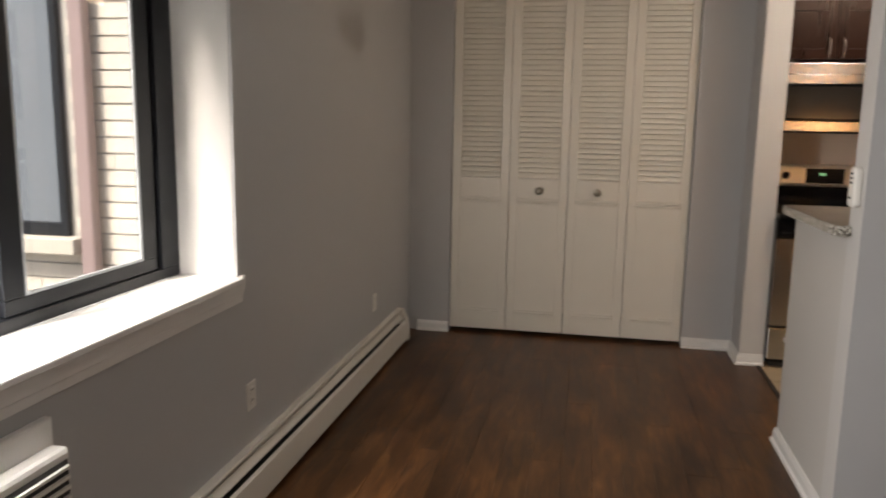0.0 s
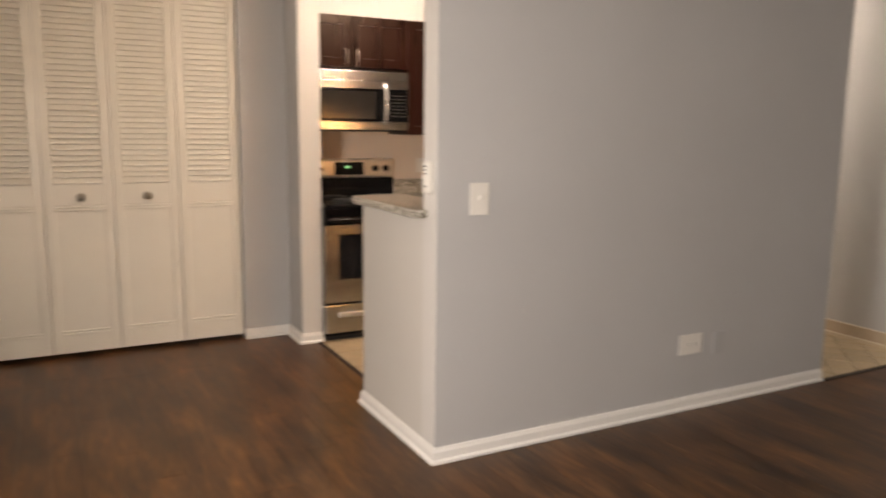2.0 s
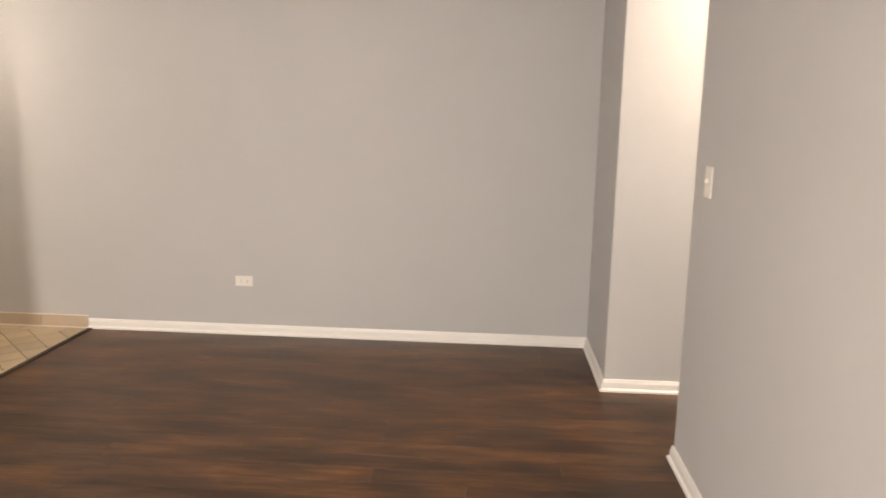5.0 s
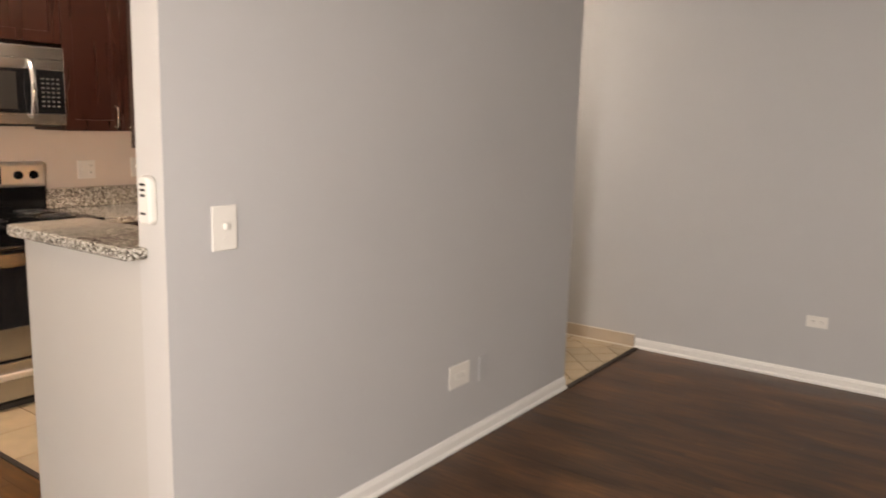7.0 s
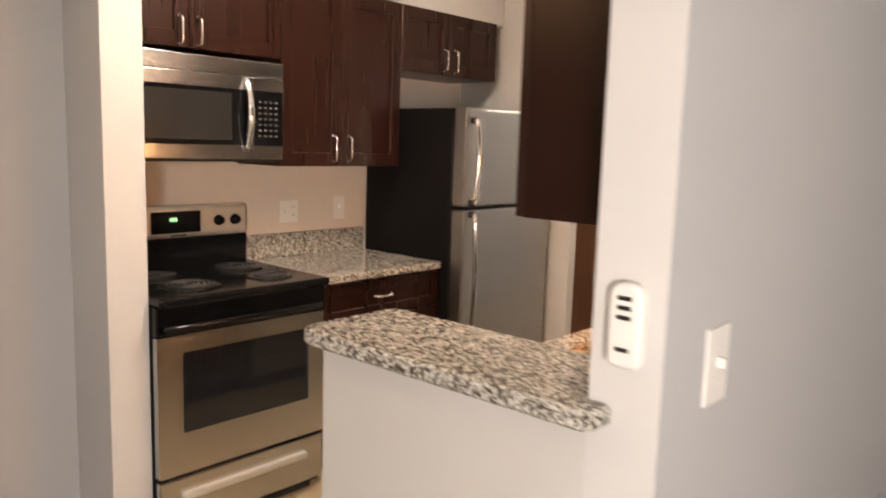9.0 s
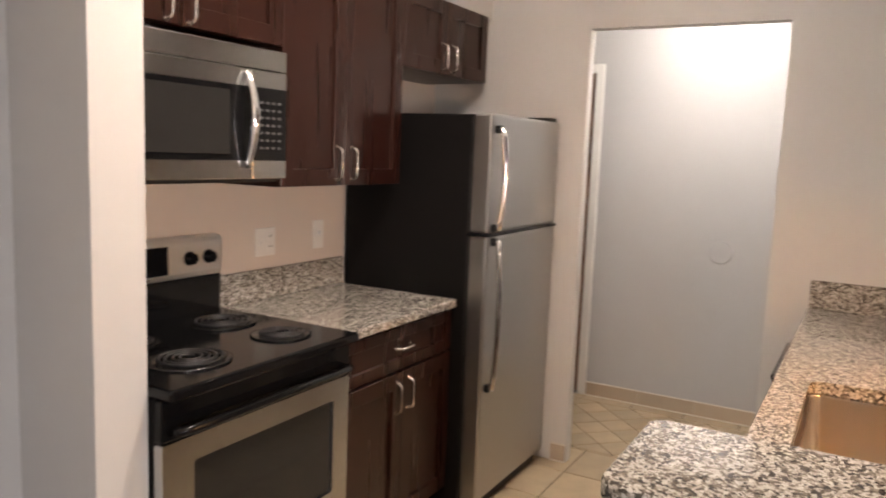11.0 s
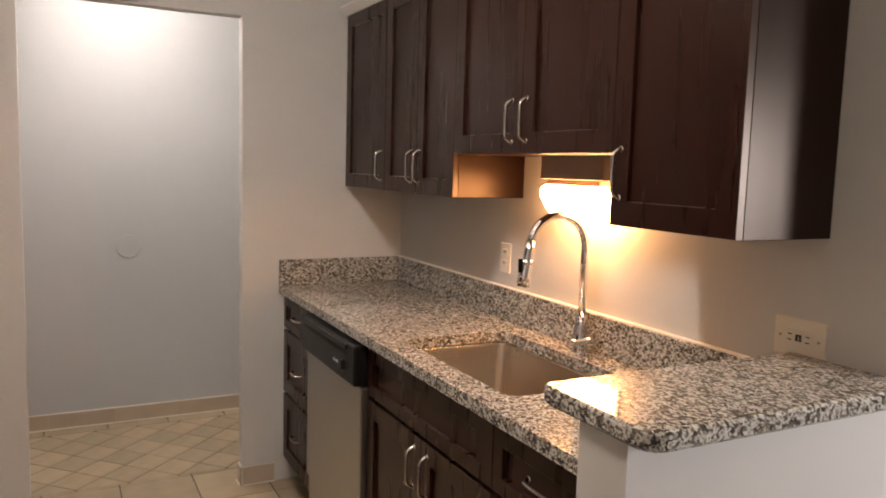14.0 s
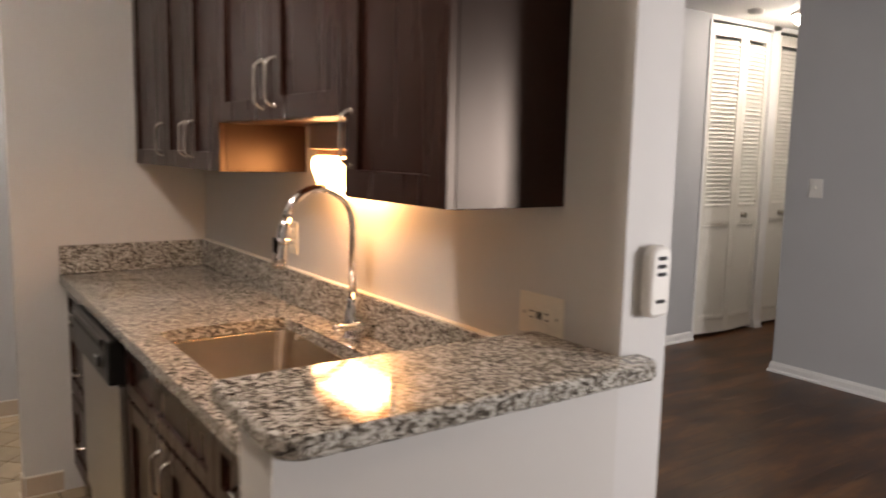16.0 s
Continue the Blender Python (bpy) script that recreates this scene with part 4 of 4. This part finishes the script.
# ---- plates, intercom ----
def plate(m, w, h, kind, label, material=None):
    """A wall plate, front along -y, centred; kind: toggle, outlet, wide (an outlet on its side), double, gfci, blank."""
    material = material or PLASTIC
    top = thing("switch" if kind == "toggle" else "outlet", m, label, "switch" if kind == "toggle" else "outlet")
    part("plate", box(-w / 2, w / 2, -0.006, 0, -h / 2, h / 2, 0.0025), material, top)
    if kind == "toggle":
        part("toggle", box(-0.0055, 0.0055, -0.019, -0.005, -0.004, 0.014, 0.002), material, top)
        for z in (-0.03, 0.03):
            part("screw", lathe(bmesh.new(), [(0.0032, 0.0), (0.0032, 0.0066), (0.001, 0.0072)], 0, 0, z, 10, "y"), material, top)
    spots = {"outlet": [(0, 0.02), (0, -0.02)], "wide": [(-0.02, 0), (0.02, 0)], "double": [(w * 0.22, 0.02), (w * 0.22, -0.02)]}.get(kind, [])
    for i, (x, z) in enumerate(spots):
        f = part("socket", box(x - 0.0145, x + 0.0145, -0.0085, -0.005, z - 0.0145, z + 0.0145, 0.003), material, top)
        for dx in (-0.006, 0.006):
            part("slot", box(*((x + dx - 0.0012, x + dx + 0.0012, -0.0092, -0.008, z - 0.002, z + 0.008) if kind != "wide" else (x - 0.002, x + 0.008, -0.0092, -0.008, z + dx - 0.0012, z + dx + 0.0012))), SLOT, f)
    if kind == "gfci":
        f = part("socket", box(-0.035, 0.035, -0.0085, -0.005, -0.017, 0.017, 0.002), material, top)
        for x in (-0.0045, 0.0045):
            part("button", box(x - 0.0036, x + 0.0036, -0.0095, -0.008, -0.008, 0.008, 0.0008), SLOT, f, "dark test button")
        for x in (-0.023, 0.023):
            for z in (-0.0065, 0.0065):
                part("slot", box(x - 0.005, x + 0.005, -0.0092, -0.008, z - 0.0014, z + 0.0014), SLOT, f)
        for x in (-0.049, 0.049):
            part("screw", lathe(bmesh.new(), [(0.0035, 0.0), (0.0035, 0.007), (0.001, 0.0078)], x, 0, 0, 10, "y"), KNOB, top)
    if kind == "double":
        part("toggle", box(-w * 0.22 - 0.005, -w * 0.22 + 0.005, -0.015, -0.005, -0.008, 0.008, 0.002), material, top)
    return top


plate(pose(0.196, 0, 1.117), 0.089, 0.134, "toggle", "white toggle switch on the gray wall")
plate(pose(1.449, 0, 0.343), 0.154, 0.105, "wide", "white outlet plate low on the gray wall")
plate(pose(1.645, 0, 0.33), 0.075, 0.118, "blank", "gray painted blank plate beside an outlet", GRAYPLATE)
plate(pose(3.530, -1.085, 0.365, 0, 0, -90), 0.115, 0.068, "wide", "white outlet plate low on the long wall")
plate(pose(-2.065, -0.194, 0.393, 0, 0, 90), 0.072, 0.105, "outlet", "white outlet below the window")
plate(pose(-2.065, 1.418, 0.374, 0, 0, 90), 0.07, 0.1, "outlet", "white outlet above the baseboard heater")
plate(pose(1.182, 2.535, 1.124), 0.108, 0.108, "double", "ivory double plate above the counter", PLASTIC)
plate(pose(1.50, 2.535, 1.13), 0.066, 0.118, "toggle", "ivory toggle switch above the counter", PLASTIC)
plate(pose(0.214, 0.125, 1.106, 0, 0, 180), 0.132, 0.088, "gfci", "ivory outlet plate with dark test buttons above the bar top", IVORY)
plate(pose(1.463, 0.125, 1.135, 0, 0, 180), 0.066, 0.11, "outlet", "ivory outlet plate above the sink counter", IVORY)
plate(pose(1.695, -3.545, 1.25, 0, 0, 180), 0.09, 0.12, "toggle", "white toggle switch on a gray wall")
cov = thing("wall_cover", pose(3.530, 1.254, 0.98), "round gray painted cover plate on the wall", "cover")
part("disc", lathe(bmesh.new(), [(0.066, 0), (0.066, -0.003), (0.06, -0.006)], n=32, axis="x"), GRAYPLATE, cov)
ic = thing("intercom", pose(0, 0.056, 1.207, 0, 0, -90), "white plastic wall intercom with dark buttons", "intercom")
bm = slab(rounded(-0.029, 0.029, -0.067, 0.067, (0.016, 0.016, 0.022, 0.022), 6), 0, 0.028, 0.007)
bmesh.ops.rotate(bm, verts=bm.verts[:], matrix=Matrix.Rotation(radians(90), 3, "X"))
hs = part("housing", bm, PLASTIC, ic)
part("seam", box(-0.0295, 0.0295, -0.0105, -0.0085, -0.004, -0.0025), GRAYPLATE, hs)
for z in (0.044, 0.029, 0.014, -0.036):
    key = part("button", box(-0.0115, 0.0115, -0.0305, -0.027, z - 0.0036, z + 0.0036, 0.0016), SLOT, ic, "dark oval button")
    part("cap", box(-0.004, 0.004, -0.0325, -0.0295, z - 0.0028, z + 0.0028, 0.0014), BLACKPLASTIC, key)

# ---- baseboard heater and wall air conditioner ----
ht = thing("baseboard_heater", pose(-2.065, 0, 0), "cream enamel baseboard heater along the window wall", "heater")
y0, y1 = -3.5, 1.96
part("back_panel", sweep(bmesh.new(), [(0, y0), (0, y1)][::-1], [(0, 0.02), (0.006, 0.02), (0.006, 0.198), (0.028, 0.2), (0.034, 0.206), (0.03, 0.214), (0, 0.214)]), HEATER, ht)
part("front_cover", sweep(bmesh.new(), [(0, y0), (0, y1)][::-1], [(0.066, 0.025), (0.072, 0.02), (0.078, 0.03), (0.072, 0.14), (0.062, 0.15), (0.058, 0.146), (0.066, 0.135)]), HEATER, ht)
part("damper", sweep(bmesh.new(), [(0, y0 + 0.01), (0, y1 - 0.05)][::-1], [(0.02, 0.178), (0.045, 0.158), (0.048, 0.162), (0.022, 0.183)]), HEATER, ht)
part("heating_element", box(0.012, 0.055, y0 + 0.05, y1 - 0.06, 0.04, 0.12), SLOT, ht, "dark finned pipe")
part("end_cap", sweep(bmesh.new(), [(0, y1 - 0.055), (0, y1)][::-1], [(0, 0.015), (0.081, 0.015), (0.081, 0.03), (0.075, 0.146), (0.04, 0.214), (0, 0.217)]), HEATER, ht)
ac = thing("air_conditioner", pose(-2.065, -1.62, 0.272), "white through-wall air conditioner under the window", "air conditioner")
part("sleeve_trim", box(0.0005, 0.024, -0.40, 0.378, 0.0, 0.45, 0.005), TRIM, ac, "white sleeve trim")
part("case", box(0.0245, 0.075, -0.37, 0.365, 0.02, 0.392, 0.012), PLASTIC, ac)
part("grille_back", box(0.0755, 0.077, -0.35, 0.352, 0.035, 0.366), SLOT, ac)
for i in range(14):
    part("louver", box(0.076, 0.086, -0.345, 0.347, 0.040 + i * 0.0236, 0.047 + i * 0.0236), PLASTIC, ac)


# ---- ceiling lamps ----
def dome(x, y, r, material, label):
    lamp = thing("ceiling_lamp", pose(x, y, TOP), label, "lamp")
    part("base", lathe(bmesh.new(), [(r, 0.0), (r + 0.008, -0.004), (r + 0.008, -0.022), (r, -0.026)], n=28), NICKEL, lamp, "satin nickel ring")
    part("shade", lathe(bmesh.new(), [(r - 0.004, -0.0265), (r * 0.94, -0.05), (r * 0.75, -0.075), (r * 0.4, -0.092), (0.01, -0.097)], n=28), material, lamp, "frosted glass dome")


dome(2.96, 1.28, 0.14, BULB_HALL, "round frosted ceiling lamp in the tiled hall")
dome(0.70, 1.33, 0.12, BULB_KITCHEN, "round frosted ceiling lamp in the kitchen")
pl = thing("pendant_lamp", pose(-1.06, 1.15, TOP), "glowing frosted glass bowl lamp hanging in the dining area", "lamp")
part("canopy", lathe(bmesh.new(), [(0.06, 0.0), (0.06, -0.012), (0.045, -0.026), (0.008, -0.03)], n=24), NICKEL, pl)
part("rod", tube(bmesh.new(), [(0, 0, -0.03), (0, 0, -0.375)], 0.006, 10), NICKEL, pl)
part("holder", lathe(bmesh.new(), [(0.008, -0.37), (0.035, -0.38), (0.04, -0.41), (0.02, -0.415)], n=20), NICKEL, pl)
part("shade", lathe(bmesh.new(), [(0.15, -0.405), (0.147, -0.43), (0.125, -0.465), (0.08, -0.493), (0.03, -0.503), (0.006, -0.504)], n=32), BULB_DINING, pl, "glowing frosted glass bowl")
dome(2.25, -4.3, 0.14, BULB_BACK, "round frosted ceiling lamp in the back hall")
sd = thing("smoke_detector", pose(2.45, -3.9, TOP), "small white round smoke detector on the ceiling", "detector")
part("case", lathe(bmesh.new(), [(0.055, 0), (0.055, -0.02), (0.04, -0.034), (0.01, -0.036)], n=20), PLASTIC, sd)

# ---- floors, piece by piece ----
fl = tagged(new("floor_wood"), "dark brown wooden strip floor", kind="structure")
rng = random.Random(4)
PW = 0.125
PLANK = {}


def plank_mesh(length, w):
    key = (round(length, 2), round(w, 3))
    if key not in PLANK:
        PLANK[key] = mesh_of("plank", box(0.0002, key[1] - 0.0002, 0.0002, key[0] - 0.0002, -0.012, 0, 0.0006), FLOOR)
    return PLANK[key]


def lay(x0, x1, y0, y1):
    x = x0
    while x < x1 - 0.01:
        w = min(PW, x1 - x)
        y = y0
        first = True
        while y < y1 - 0.01:
            length = rng.choice((0.5, 0.9, 1.3)) if first else rng.choice((1.1, 1.4, 1.7, 2.0))
            first = False
            if y1 - y - length < 0.3:
                length = y1 - y
            length = round(length, 2)
            p = new("plank", plank_mesh(length, w))
            p.parent, p.location = fl, (x, y, 0)
            y += length
        x += w


lay(-2.065, 0.06, -3.54, 2.27)
lay(0.06, 3.525, -3.54, -0.034)
lay(0.06, 0.14, 0.86, 1.96)
lay(1.90, 2.79, -6.2, -3.54)
bm = bmesh.new()
add_box(bm, -2.065, 0.0, 2.27, 2.95, -0.012, 0), add_box(bm, 2.79, 3.38, -6.2, -3.46, -0.012, 0)
structure("floor_closets", bm, FLOOR)

ft = tagged(new("floor_tile"), "beige ceramic tile floor with a diagonal hall field", kind="structure")
part("grout_bed", box(0.15, 3.530, 0.004, 3.0, -0.012, -0.003), GROUT, ft)


def clip(poly, x0, x1, y0, y1):
    for axis, lim, sign in ((0, x0, 1), (0, x1, -1), (1, y0, 1), (1, y1, -1)):
        out = []
        for i, p in enumerate(poly):
            q = poly[i - 1]
            a, b = sign * (p[axis] - lim), sign * (q[axis] - lim)
            if (a > 0) != (b > 0):
                t = b / (b - a)
                out.append((q[0] + (p[0] - q[0]) * t, q[1] + (p[1] - q[1]) * t))
            if a > 0:
                out.append(p)
        poly = out
        if len(poly) < 3:
            return []
    return poly


def tile(poly):
    clean = []
    for p in poly:
        if not clean or (Vector(p) - Vector(clean[-1])).length > 0.004:
            clean.append(p)
    if len(clean) > 2 and (Vector(clean[0]) - Vector(clean[-1])).length < 0.004:
        clean.pop()
    if len(clean) < 3:
        return
    area = sum(clean[i - 1][0] * clean[i][1] - clean[i][0] * clean[i - 1][1] for i in range(len(clean))) / 2
    if abs(area) < 0.0006:
        return
    if area < 0:
        clean.reverse()
    cx, cy = sum(p[0] for p in clean) / len(clean), sum(p[1] for p in clean) / len(clean)
    poly = inset([(x - cx, y - cy) for x, y in clean], 0.0028)
    bm = bmesh.new()
    rings = [[bm.verts.new((x, y, z)) for x, y in inset(poly, d)] for d, z in ((0, -0.01), (0, -0.0015), (0.0015, 0.0))]
    k = len(poly)
    for a, c in zip(rings, rings[1:]):
        for j in range(k):
            bm.faces.new((a[j], a[(j + 1) % k], c[(j + 1) % k], c[j]))
    bm.faces.new(rings[-1])
    p = part("tile", bm, TILE, ft)
    p.location = (cx, cy, 0)


def square(x0, x1, y0, y1):
    return [(x0, y0), (x1, y0), (x1, y1), (x0, y1)]


T = 0.31
for i in range(-2, 8):
    for j in range(-5, 5):
        x, y = 0.465 + i * T, 1.377 + j * T
        tile(clip(square(x, x + T, y, y + T), 0.15, 2.655, 0.125, 2.535))
for j in range(-5, 7):
    y = 1.377 + j * T
    tile(clip(square(3.430, 3.530, y, y + T), 3.425, 3.530, 0.004, 3.0))
    tile(clip(square(2.495, 2.655, y, y + T), 2.495, 2.655, 0.004, 0.125))
    tile(clip(square(2.495, 2.655, y, y + T), 2.495, 2.655, 2.535, 3.0))
S = 0.108
for i in range(-4, 8):
    for j in range(-14, 18):
        if (i + j) % 2:
            x, y = 2.88 + i * S, 1.336 + j * S
            tile(clip([(x - S, y), (x, y - S), (x + S, y), (x, y + S)], 2.655, 3.430, 0.004, 3.0))

# ---- bricks outside ----
wing = bpy.data.objects["wall_brick_wing"]
BRICK_MESH = mesh_of("brick", box(0.0006, 0.2024, -0.009, 0.01, 0.004, 0.067, 0.0015), BRICK)
rng = random.Random(9)
for r in range(36):
    z = 0.30 + r * 0.072
    x = -2.34 - (0.1 if r % 2 else 0.0)
    while x > -3.95:
        x -= 0.203
        inside = -3.97 < x + 0.1 < -3.1 and 0.79 < z + 0.03 < 2.82
        if not inside:
            b = new("brick", BRICK_MESH)
            b.parent, b.location = wing, (x, 0.36 + rng.uniform(-0.0015, 0.0015), z)
